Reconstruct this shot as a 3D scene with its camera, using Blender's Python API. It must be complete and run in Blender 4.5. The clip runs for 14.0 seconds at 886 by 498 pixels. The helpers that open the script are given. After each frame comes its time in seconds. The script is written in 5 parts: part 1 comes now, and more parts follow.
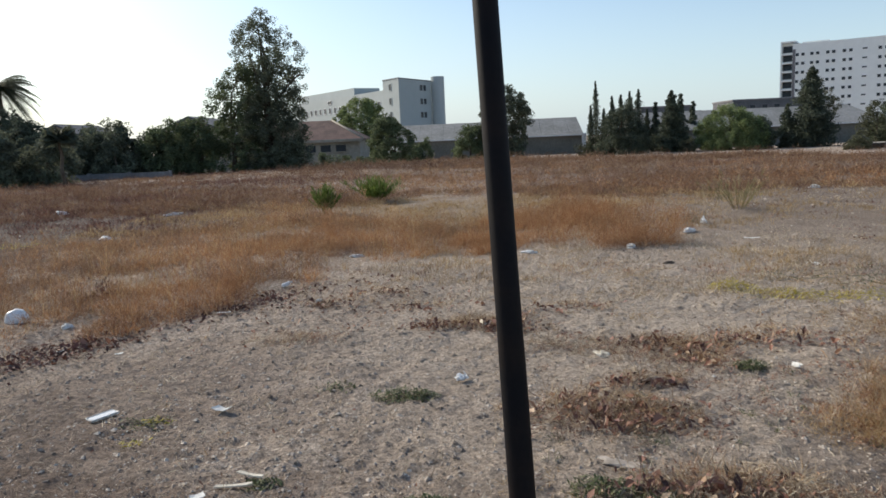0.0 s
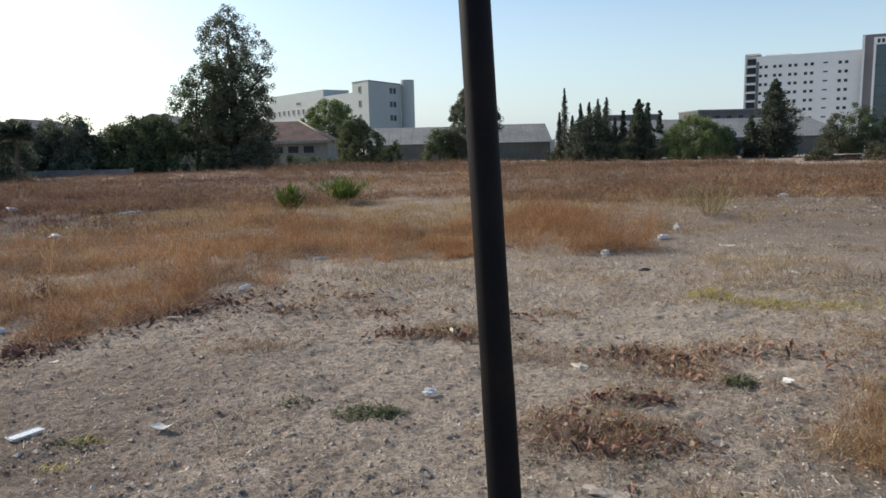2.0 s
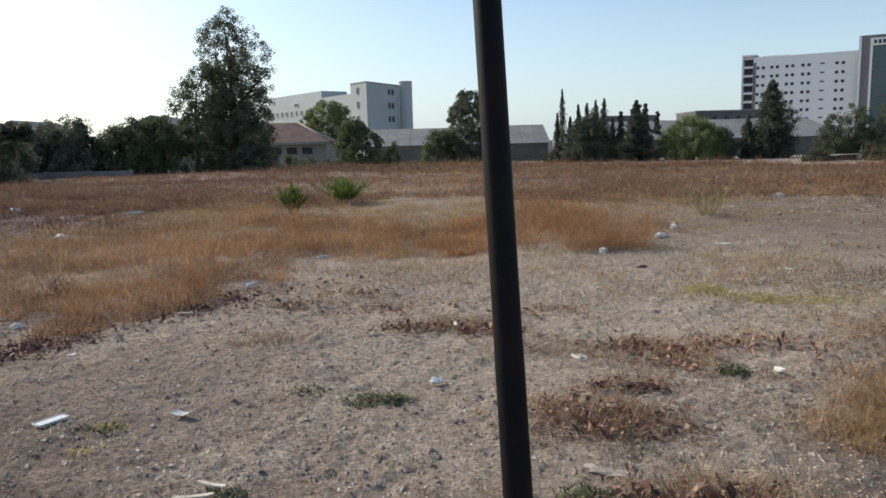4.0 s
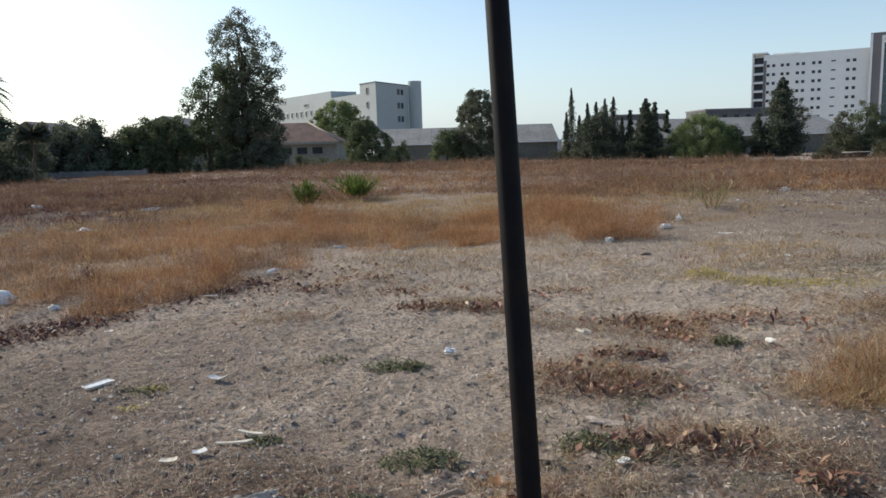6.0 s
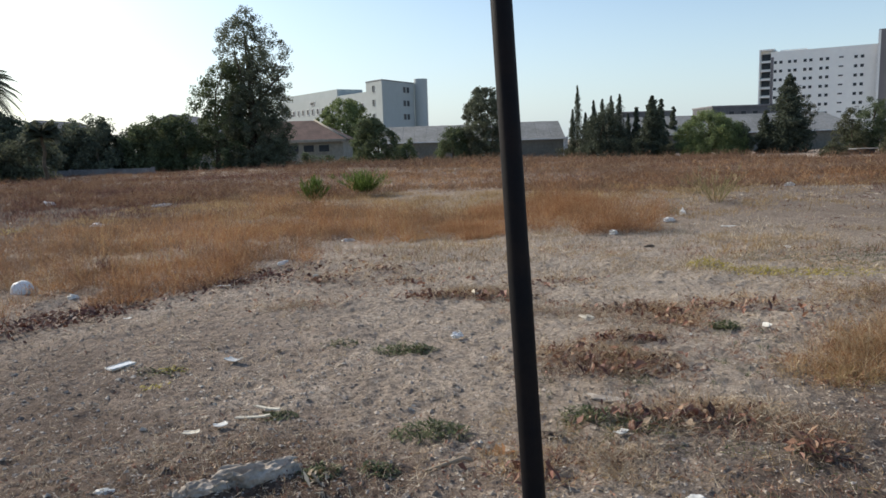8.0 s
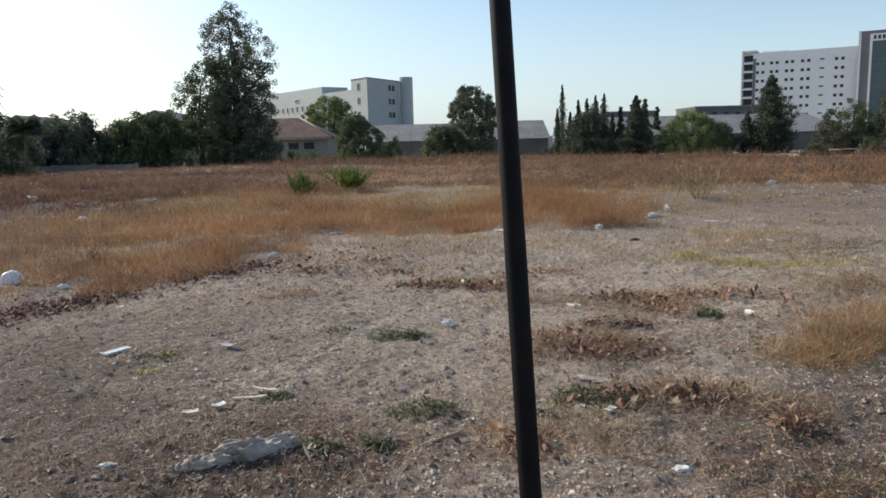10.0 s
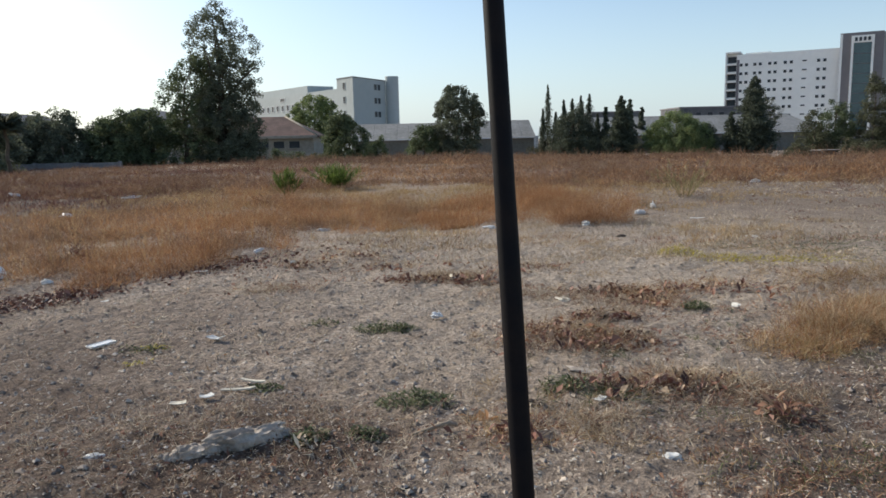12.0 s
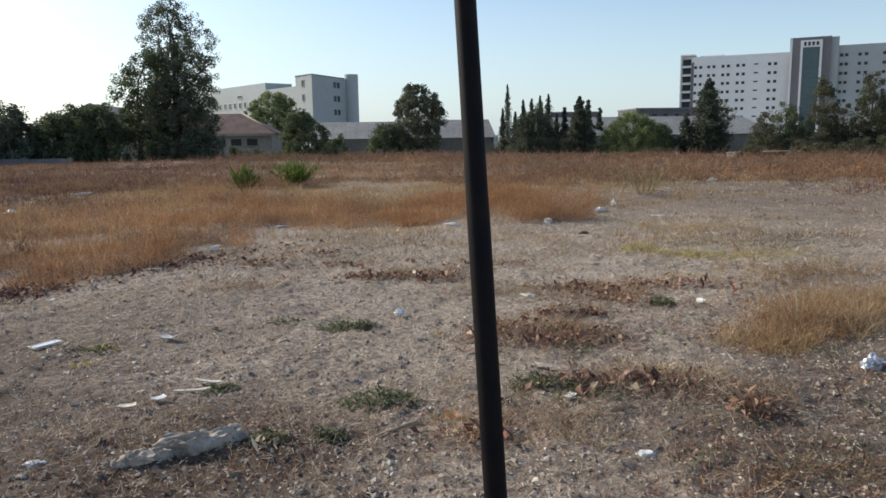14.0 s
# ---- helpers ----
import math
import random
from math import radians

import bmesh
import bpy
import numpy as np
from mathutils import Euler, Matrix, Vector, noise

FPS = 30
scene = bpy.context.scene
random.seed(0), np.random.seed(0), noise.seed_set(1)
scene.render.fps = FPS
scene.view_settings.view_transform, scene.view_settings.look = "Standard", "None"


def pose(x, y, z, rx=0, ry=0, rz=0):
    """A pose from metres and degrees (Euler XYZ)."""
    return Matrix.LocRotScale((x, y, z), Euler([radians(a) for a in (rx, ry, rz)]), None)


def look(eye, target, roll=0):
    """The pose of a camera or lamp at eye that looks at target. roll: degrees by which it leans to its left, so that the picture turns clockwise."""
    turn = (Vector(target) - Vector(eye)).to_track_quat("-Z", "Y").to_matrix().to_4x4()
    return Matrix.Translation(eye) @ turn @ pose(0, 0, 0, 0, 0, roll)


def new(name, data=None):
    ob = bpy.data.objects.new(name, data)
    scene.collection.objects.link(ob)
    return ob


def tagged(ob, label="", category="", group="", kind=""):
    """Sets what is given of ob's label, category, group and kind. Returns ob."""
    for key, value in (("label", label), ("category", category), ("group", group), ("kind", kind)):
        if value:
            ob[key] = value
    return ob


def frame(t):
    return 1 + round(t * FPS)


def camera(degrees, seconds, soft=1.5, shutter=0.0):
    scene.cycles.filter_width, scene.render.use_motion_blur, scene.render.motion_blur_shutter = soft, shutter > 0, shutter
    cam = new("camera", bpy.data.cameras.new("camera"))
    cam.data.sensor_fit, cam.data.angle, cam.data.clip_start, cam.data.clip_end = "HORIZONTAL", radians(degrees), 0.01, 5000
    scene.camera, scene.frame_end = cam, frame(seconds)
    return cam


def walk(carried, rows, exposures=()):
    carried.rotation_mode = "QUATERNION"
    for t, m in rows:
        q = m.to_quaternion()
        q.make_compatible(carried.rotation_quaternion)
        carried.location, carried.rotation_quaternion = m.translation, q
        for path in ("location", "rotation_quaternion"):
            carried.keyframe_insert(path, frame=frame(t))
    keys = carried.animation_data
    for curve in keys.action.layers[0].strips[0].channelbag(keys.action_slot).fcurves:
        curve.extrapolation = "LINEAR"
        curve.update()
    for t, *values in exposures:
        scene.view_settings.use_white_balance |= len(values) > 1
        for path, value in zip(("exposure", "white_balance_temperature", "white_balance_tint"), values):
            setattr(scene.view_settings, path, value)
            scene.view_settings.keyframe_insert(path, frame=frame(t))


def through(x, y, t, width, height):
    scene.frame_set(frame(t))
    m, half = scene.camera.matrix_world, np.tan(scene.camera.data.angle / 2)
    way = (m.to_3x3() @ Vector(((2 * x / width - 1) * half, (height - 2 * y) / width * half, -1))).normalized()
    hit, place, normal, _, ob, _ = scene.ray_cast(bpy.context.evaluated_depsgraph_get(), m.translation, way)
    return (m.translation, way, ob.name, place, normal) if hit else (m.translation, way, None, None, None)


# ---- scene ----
cam = camera(62.67, 14.0, 1.6, 0.4)
# seconds, x, y, z, yaw, pitch, roll
ROWS = [
    (0.0, -0.076, -0.205, 1.811, 1.78, -8.50, 2.45),
    (0.5, -0.039, 0.010, 1.805, 2.65, -8.41, 2.05),
    (1.0, -0.062, 0.158, 1.780, 1.38, -8.36, 1.58),
    (1.5, -0.098, 0.234, 1.753, -0.60, -8.30, 1.29),
    (2.0, -0.102, 0.241, 1.736, -0.63, -8.25, 1.28),
    (2.5, -0.105, 0.230, 1.733, -0.49, -8.21, 1.31),
    (5.0, -0.182, -0.207, 1.694, -0.96, -8.16, 1.40),
    (5.5, -0.178, -0.318, 1.656, -0.24, -8.15, 1.57),
    (6.0, -0.194, -0.415, 1.626, -0.08, -8.15, 1.62),
    (6.5, -0.194, -0.484, 1.614, 0.09, -8.19, 1.61),
    (7.0, -0.185, -0.544, 1.603, 0.46, -8.19, 1.75),
    (7.5, -0.186, -0.585, 1.594, 0.71, -8.24, 1.87),
    (8.0, -0.204, -0.631, 1.576, 0.39, -8.30, 1.77),
    (10.5, -0.267, -0.770, 1.484, -1.24, -8.44, 1.37),
    (11.0, -0.270, -0.779, 1.461, -1.65, -8.45, 1.34),
    (11.5, -0.264, -0.774, 1.457, -1.39, -8.46, 1.33),
    (12.0, -0.287, -0.751, 1.453, -1.89, -8.47, 1.23),
    (12.5, -0.325, -0.706, 1.442, -3.66, -8.56, 0.93),
    (13.0, -0.330, -0.677, 1.426, -4.55, -8.59, 0.83),
    (13.5, -0.320, -0.647, 1.410, -4.77, -8.58, 0.79),
    (14.0, -0.313, -0.612, 1.401, -5.01, -8.59, 0.80),
]
walk(cam, [(t, pose(x, y, z, 90 + pitch, roll, yaw)) for t, x, y, z, yaw, pitch, roll in ROWS])

# ---- light ----
SUN_AZ, SUN_EL = 56.0, 31.0      # degrees left of straight ahead, and above the horizon
world = bpy.data.worlds.new("sky")
scene.world = world
world.use_nodes = True
wn = world.node_tree
wn.nodes.clear()
sky = wn.nodes.new("ShaderNodeTexSky")
sky.sky_type = 'NISHITA'
sky.sun_disc = False
sky.sun_elevation = radians(SUN_EL)
sky.sun_rotation = radians(-SUN_AZ)
sky.air_density, sky.dust_density, sky.ozone_density = 1.0, 1.6, 2.2
wb = wn.nodes.new("ShaderNodeBackground")
wb.inputs["Strength"].default_value = 0.15
wo = wn.nodes.new("ShaderNodeOutputWorld")
haze = wn.nodes.new("ShaderNodeMix")          # thin summer haze over the whole sky
haze.data_type = 'RGBA'
sky_co = wn.nodes.new("ShaderNodeTexCoord")
sky_up = wn.nodes.new("ShaderNodeSeparateXYZ")
wn.links.new(sky_co.outputs["Generated"], sky_up.inputs[0])
thick = wn.nodes.new("ShaderNodeMapRange")     # thicker towards the horizon
for k, v in (("From Min", 0.0), ("From Max", 0.24), ("To Min", 0.58), ("To Max", 0.0)):
    thick.inputs[k].default_value = v
wn.links.new(sky_up.outputs["Z"], thick.inputs["Value"])
wn.links.new(thick.outputs[0], haze.inputs["Factor"])
haze.inputs[7].default_value = (4.7, 5.75, 6.5, 1)
tint = wn.nodes.new("ShaderNodeMix")          # the clear part of the sky is a little greener than pure blue
tint.data_type, tint.blend_type = 'RGBA', 'MULTIPLY'
tint.inputs["Factor"].default_value = 1.0
tint.inputs[7].default_value = (0.95, 1.0, 1.02, 1)
wn.links.new(sky.outputs[0], tint.inputs[6])
wn.links.new(tint.outputs[2], haze.inputs[6])
wn.links.new(haze.outputs[2], wb.inputs[0])
wn.links.new(wb.outputs[0], wo.inputs[0])
sun = new("sun", bpy.data.lights.new("sun", 'SUN'))
sun.data.energy, sun.data.angle, sun.data.color = 4.1, radians(0.6), (1.0, 0.925, 0.80)
sa, se = radians(SUN_AZ), radians(SUN_EL)
sun.matrix_world = look((0, 0, 0), (math.sin(sa) * math.cos(se), -math.cos(sa) * math.cos(se), -math.sin(se)))
sun.location = (-30, 20, 40)
scene.view_settings.exposure = 0.13

# ---- helpers of this scene ----
RNG = np.random.default_rng(7)


def lattice(x, y, seed):
    """Smooth value noise, -1 to 1."""
    def h(i, j):
        n = np.sin(i * 127.1 + j * 311.7 + seed * 74.7) * 43758.5453
        return (n - np.floor(n)) * 2 - 1
    i, j = np.floor(x), np.floor(y)
    u, v = x - i, y - j
    u, v = u * u * (3 - 2 * u), v * v * (3 - 2 * v)
    return (h(i, j) * (1 - u) + h(i + 1, j) * u) * (1 - v) + (h(i, j + 1) * (1 - u) + h(i + 1, j + 1) * u) * v


def ease(a):
    a = np.clip(a, 0, 1)
    return a * a * (3 - 2 * a)


def ground_z(x, y):
    """Height of the ground: small bumps near by, a dip behind the field."""
    x, y = np.asarray(x, float), np.asarray(y, float)
    near = 1 / (1 + (np.hypot(x, y - 5) / 14) ** 4)
    z = 0.030 * lattice(x * 0.8, y * 0.8, 1) + 0.016 * lattice(x * 2.6, y * 2.6, 2)
    z = z + near * (0.010 * lattice(x * 6.5, y * 6.5, 3) + 0.010 * lattice(x * 13, y * 15, 4) + 0.012 * lattice(x * 19, y * 27, 6) + 0.006 * lattice(x * 33, y * 44, 8))
    far = ease((y - 18) / 10) * (1 - ease((y - 50) / 12))
    z = z + far * 0.10 * lattice(x * 0.13, y * 0.22, 5)
    rise = np.exp(-(((x + 1.3) / 0.75) ** 2 + ((y - 2.6) / 0.35) ** 2))
    return z * (1 - ease((y - 70) / 20) * 0.7) - 2.0 * ease((y - np.interp(x, [0, 14, 24], [61, 47, 38])) / 22) + 0.03 * rise


def make_mesh(name, verts, faces, material, smooth=False):
    me = bpy.data.meshes.new(name)
    me.from_pydata(verts.tolist() if hasattr(verts, "tolist") else verts, [], faces.tolist() if hasattr(faces, "tolist") else faces)
    me.materials.append(material)
    if smooth:
        me.polygons.foreach_set("use_smooth", [True] * len(me.polygons))
    me.update()
    return me


def bm_mesh(name, bm, material, smooth=False):
    me = bpy.data.meshes.new(name)
    bm.normal_update()
    bm.to_mesh(me)
    bm.free()
    me.materials.append(material)
    if smooth:
        me.polygons.foreach_set("use_smooth", [True] * len(me.polygons))
    return me


def part(name, me, parent, label=""):
    """One mesh under a thing or a part."""
    ob = new(name, me)
    ob.parent = parent
    return tagged(ob, label)


def thing(name, x, y, z, label, category, group="", turn=0.0):
    ob = new(name)
    ob.empty_display_size = 0.2
    ob.matrix_world = pose(x, y, z, 0, 0, turn)
    return tagged(ob, label, category, group)


def block(bm, x0, x1, y0, y1, z0, z1, bevel=0.0):
    """A box in bm, with its edges bevelled."""
    made = bmesh.ops.create_cube(bm, size=1)["verts"]
    for v in made:
        v.co = Vector(((x0 + x1) / 2 + v.co.x * (x1 - x0), (y0 + y1) / 2 + v.co.y * (y1 - y0), (z0 + z1) / 2 + v.co.z * (z1 - z0)))
    if bevel:
        edges = list({e for v in made for e in v.link_edges})
        bmesh.ops.bevel(bm, geom=edges, offset=bevel, segments=2, affect='EDGES')
    return bm


def box_mesh(name, x0, x1, y0, y1, z0, z1, material, bevel=0.0):
    return bm_mesh(name, block(bmesh.new(), x0, x1, y0, y1, z0, z1, bevel), material)


def tube(name, points, radii, material, sides=8, smooth=True):
    """A round bar along points."""
    vs, fs = [], []
    pts = [Vector(p) for p in points]
    for k, (p, r) in enumerate(zip(pts, radii)):
        d = (pts[min(k + 1, len(pts) - 1)] - pts[max(k - 1, 0)]).normalized()
        a = d.cross(Vector((0.3, 1, 0.2))).normalized()
        b = d.cross(a)
        for s in range(sides):
            w = 2 * math.pi * s / sides
            vs.append(tuple(p + (a * math.cos(w) + b * math.sin(w)) * r))
    for k in range(len(pts) - 1):
        for s in range(sides):
            n = (s + 1) % sides
            fs.append((k * sides + s, k * sides + n, (k + 1) * sides + n, (k + 1) * sides + s))
    fs.append(tuple(range(sides - 1, -1, -1)))
    fs.append(tuple((len(pts) - 1) * sides + s for s in range(sides)))
    return make_mesh(name, vs, fs, material, smooth)


# ---- materials ----
class Nodes:
    """A short way to write a node material."""

    def __init__(self, name):
        self.m = bpy.data.materials.new(name)
        self.m.use_nodes = True
        self.t = self.m.node_tree
        self.b = self.t.nodes["Principled BSDF"]
        self.out = self.t.nodes["Material Output"]

    def add(self, kind, **values):
        n = self.t.nodes.new(kind)
        for k, v in values.items():
            n.inputs[k].default_value = v
        return n

    def link(self, a, b):
        self.t.links.new(a, b)

    def coords(self):
        return self.t.nodes.new("ShaderNodeTexCoord").outputs["Object"]

    def noise(self, scale, detail=4.0, rough=0.6, vec=None):
        n = self.add("ShaderNodeTexNoise", Scale=scale, Detail=detail, Roughness=rough)
        self.link(vec if vec else self.coords(), n.inputs["Vector"])
        return n.outputs["Fac"]

    def ramp(self, fac, stops):
        r = self.t.nodes.new("ShaderNodeValToRGB")
        e = r.color_ramp.elements
        while len(e) < len(stops):
            e.new(0.5)
        for el, (p, c) in zip(e, stops):
            el.position, el.color = p, (*c, 1) if len(c) == 3 else (c[0], c[0], c[0], 1)
        self.link(fac, r.inputs["Fac"])
        return r.outputs["Color"]

    def mix(self, fac, a, b, kind='MIX'):
        n = self.t.nodes.new("ShaderNodeMix")
        n.data_type, n.blend_type = 'RGBA', kind
        if isinstance(fac, float):
            n.inputs["Factor"].default_value = fac
        else:
            self.link(fac, n.inputs["Factor"])
        for s, v in ((6, a), (7, b)):
            if isinstance(v, tuple):
                n.inputs[s].default_value = (*v, 1)
            else:
                self.link(v, n.inputs[s])
        return n.outputs[2]

    def bump(self, height, strength, distance):
        n = self.add("ShaderNodeBump", Strength=strength, Distance=distance)
        self.link(height, n.inputs["Height"])
        self.link(n.outputs[0], self.b.inputs["Normal"])

    def base(self, c, rough=0.8, metal=0.0, spec=0.3):
        if isinstance(c, tuple):
            self.b.inputs["Base Color"].default_value = (*c, 1)
        else:
            self.link(c, self.b.inputs["Base Color"])
        self.b.inputs["Roughness"].default_value = rough
        self.b.inputs["Metallic"].default_value = metal
        self.b.inputs["Specular IOR Level"].default_value = spec
        return self.m


def mottled(name, a, b, scale, rough=0.8, bump=0.0, fine=8.0, metal=0.0, spec=0.3, grit=0.35):
    """Two colours mixed by noise at two scales, with relief."""
    n = Nodes(name)
    big = n.noise(scale)
    small = n.noise(scale * fine, 6.0)
    c = n.mix(n.ramp(big, [(0.35, (0.0,)), (0.65, (1.0,))]), a, b)
    c = n.mix(grit, c, n.ramp(small, [(0.3, (0.45,) * 3), (0.7, (1.3,) * 3)]), 'MULTIPLY')
    if bump:
        n.bump(small, 0.6, bump)
    return n.base(c, rough, metal, spec)


def leafy(name, stops, through=0.35, rough=0.6):
    """Leaves and blades: a colour for each island, and light that comes through."""
    n = Nodes(name)
    g = n.t.nodes.new("ShaderNodeNewGeometry")
    c = n.ramp(g.outputs["Random Per Island"], stops)
    big = n.noise(0.6, 3.0)
    c = n.mix(0.7, c, n.ramp(big, [(0.3, (0.55, 0.54, 0.56)), (0.7, (1.32, 1.28, 1.18))]), 'MULTIPLY')
    n.base(c, rough, 0.0, 0.25)
    tr = n.t.nodes.new("ShaderNodeBsdfTranslucent")
    n.link(c, tr.inputs["Color"])
    ms = n.t.nodes.new("ShaderNodeMixShader")
    ms.inputs[0].default_value = through
    n.link(n.b.outputs[0], ms.inputs[1])
    n.link(tr.outputs[0], ms.inputs[2])
    n.link(ms.outputs[0], n.out.inputs["Surface"])
    return n.m


def soil_material():
    n = Nodes("soil")
    co = n.coords()
    big = n.noise(0.22, 4.0, 0.6, co)
    mid = n.noise(1.7, 6.0, 0.65, co)
    fine = n.noise(26.0, 8.0, 0.7, co)
    grit = n.noise(95.0, 4.0, 0.7, co)
    c = n.ramp(mid, [(0.28, (0.20, 0.150, 0.115)), (0.45, (0.385, 0.308, 0.245)), (0.66, (0.53, 0.443, 0.365))])
    c = n.mix(n.ramp(big, [(0.42, (0.0,)), (0.62, (0.75,))]), c, (0.40, 0.318, 0.240))
    # crevices darkened and lumps lightened in the colour by the bump's own noise
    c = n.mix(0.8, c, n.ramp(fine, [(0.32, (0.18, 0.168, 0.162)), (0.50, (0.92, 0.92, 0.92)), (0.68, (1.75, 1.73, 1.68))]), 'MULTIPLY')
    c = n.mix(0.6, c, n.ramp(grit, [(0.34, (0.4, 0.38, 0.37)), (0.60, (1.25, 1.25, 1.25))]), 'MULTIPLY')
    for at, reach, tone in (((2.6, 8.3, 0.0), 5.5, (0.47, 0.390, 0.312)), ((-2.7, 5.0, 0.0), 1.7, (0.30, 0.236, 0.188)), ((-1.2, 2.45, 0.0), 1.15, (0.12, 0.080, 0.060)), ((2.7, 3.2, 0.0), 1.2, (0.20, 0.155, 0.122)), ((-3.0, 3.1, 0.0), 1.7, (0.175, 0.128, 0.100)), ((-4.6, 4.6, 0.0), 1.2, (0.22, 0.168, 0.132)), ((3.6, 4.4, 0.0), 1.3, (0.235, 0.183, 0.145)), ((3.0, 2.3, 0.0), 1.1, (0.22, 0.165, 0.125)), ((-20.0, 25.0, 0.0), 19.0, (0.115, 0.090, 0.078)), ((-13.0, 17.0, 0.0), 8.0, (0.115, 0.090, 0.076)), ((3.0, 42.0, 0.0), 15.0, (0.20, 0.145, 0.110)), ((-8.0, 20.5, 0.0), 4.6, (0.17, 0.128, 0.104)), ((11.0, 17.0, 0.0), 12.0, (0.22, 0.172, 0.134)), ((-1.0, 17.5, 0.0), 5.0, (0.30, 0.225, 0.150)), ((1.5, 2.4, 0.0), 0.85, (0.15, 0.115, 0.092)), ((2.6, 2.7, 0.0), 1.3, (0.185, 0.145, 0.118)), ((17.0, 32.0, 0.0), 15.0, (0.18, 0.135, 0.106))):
        far_off = n.t.nodes.new("ShaderNodeVectorMath")      # patches at set places where the soil colour is darker, browner or paler
        far_off.operation = 'DISTANCE'
        n.link(co, far_off.inputs[0])
        far_off.inputs[1].default_value = at
        wob = n.add("ShaderNodeMath")
        wob.operation = 'MULTIPLY_ADD'
        n.link(mid, wob.inputs[0])
        wob.inputs[1].default_value = reach * 1.1
        n.link(far_off.outputs["Value"], wob.inputs[2])
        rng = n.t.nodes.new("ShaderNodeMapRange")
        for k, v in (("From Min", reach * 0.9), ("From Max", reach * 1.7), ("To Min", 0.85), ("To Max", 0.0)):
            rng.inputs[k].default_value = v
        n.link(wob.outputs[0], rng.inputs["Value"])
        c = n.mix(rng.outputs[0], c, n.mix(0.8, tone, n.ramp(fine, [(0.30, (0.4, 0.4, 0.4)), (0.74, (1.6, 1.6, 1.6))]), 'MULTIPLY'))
    vor = n.add("ShaderNodeTexVoronoi", Scale=38.0, Randomness=1.0)
    n.link(co, vor.inputs["Vector"])
    dots = n.ramp(vor.outputs["Distance"], [(0.10, (1.0,)), (0.22, (0.0,))])
    pick = n.ramp(vor.outputs["Color"], [(0.62, (0.0,)), (0.70, (1.0,))])
    c = n.mix(n.mix(1.0, dots, pick, 'MULTIPLY'), c, (0.60, 0.56, 0.49))
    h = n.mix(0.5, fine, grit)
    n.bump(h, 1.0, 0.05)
    return n.base(c, 0.95, 0.0, 0.1)


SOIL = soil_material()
BLACK = mottled("black_paint", (0.005, 0.005, 0.007), (0.013, 0.009, 0.008), 5.0, 0.6, 0.0010, 12.0, 0.0, 0.13)
BARK = mottled("bark", (0.07, 0.05, 0.035), (0.14, 0.11, 0.08), 2.0, 0.9, 0.02)
STRAW_ORANGE = leafy("dry_grass_orange", [(0.0, (0.207, 0.086, 0.039)), (0.4, (0.338, 0.169, 0.079)), (0.75, (0.432, 0.246, 0.124)), (1.0, (0.545, 0.395, 0.235))], 0.4)
STRAW_RED = leafy("dry_grass_russet", [(0.0, (0.117, 0.068, 0.045)), (0.5, (0.216, 0.124, 0.077)), (1.0, (0.315, 0.207, 0.131))], 0.35)
STRAW_GOLD = leafy("dry_grass_gold", [(0.0, (0.26, 0.16, 0.075)), (0.5, (0.40, 0.27, 0.13)), (1.0, (0.54, 0.42, 0.25))], 0.35)
STRAW_PALE = leafy("straw", [(0.0, (0.27, 0.19, 0.12)), (0.5, (0.48, 0.385, 0.27)), (1.0, (0.70, 0.62, 0.49))], 0.2)
STRAW_TAN = leafy("tan_straw", [(0.0, (0.24, 0.15, 0.085)), (0.5, (0.44, 0.31, 0.18)), (1.0, (0.62, 0.50, 0.34))], 0.3)
LEAF_DRY = leafy("dead_leaves", [(0.0, (0.145, 0.068, 0.050)), (0.45, (0.31, 0.150, 0.098)), (0.8, (0.37, 0.23, 0.145)), (1.0, (0.60, 0.45, 0.31))], 0.2)
LEAF_DARKDRY = leafy("dark_litter", [(0.0, (0.07, 0.036, 0.028)), (0.6, (0.185, 0.082, 0.062)), (1.0, (0.36, 0.20, 0.14))], 0.1)
WEED = leafy("weed_green", [(0.0, (0.060, 0.078, 0.032)), (0.6, (0.13, 0.150, 0.066)), (1.0, (0.27, 0.26, 0.14))], 0.3)
WEED_YELLOW = leafy("weed_yellow", [(0.0, (0.30, 0.26, 0.04)), (0.6, (0.52, 0.43, 0.07)), (1.0, (0.60, 0.50, 0.16))], 0.3)
TWIGGY = leafy("olive_twigs", [(0.0, (0.17, 0.145, 0.07)), (0.6, (0.30, 0.26, 0.12)), (1.0, (0.42, 0.34, 0.19))], 0.3)
SHRUB = leafy("shrub_green", [(0.0, (0.054, 0.090, 0.020)), (0.6, (0.117, 0.171, 0.036)), (1.0, (0.198, 0.252, 0.072))], 0.4)
FOLIAGE = leafy("foliage_dark", [(0.0, (0.106, 0.118, 0.084)), (0.6, (0.142, 0.158, 0.108)), (1.0, (0.180, 0.198, 0.132))], 0.32, 0.85)
FOLIAGE_MID = leafy("foliage_mid", [(0.0, (0.087, 0.109, 0.060)), (0.6, (0.125, 0.155, 0.083)), (1.0, (0.166, 0.195, 0.105))], 0.34, 0.85)
FOLIAGE_BRIGHT = leafy("foliage_bright", [(0.0, (0.133, 0.175, 0.077)), (0.6, (0.203, 0.252, 0.109)), (1.0, (0.280, 0.329, 0.147))], 0.35, 0.85)
FOLIAGE_OLIVE = leafy("foliage_olive", [(0.0, (0.075, 0.080, 0.050)), (0.6, (0.112, 0.118, 0.070)), (1.0, (0.145, 0.148, 0.09))], 0.32, 0.85)
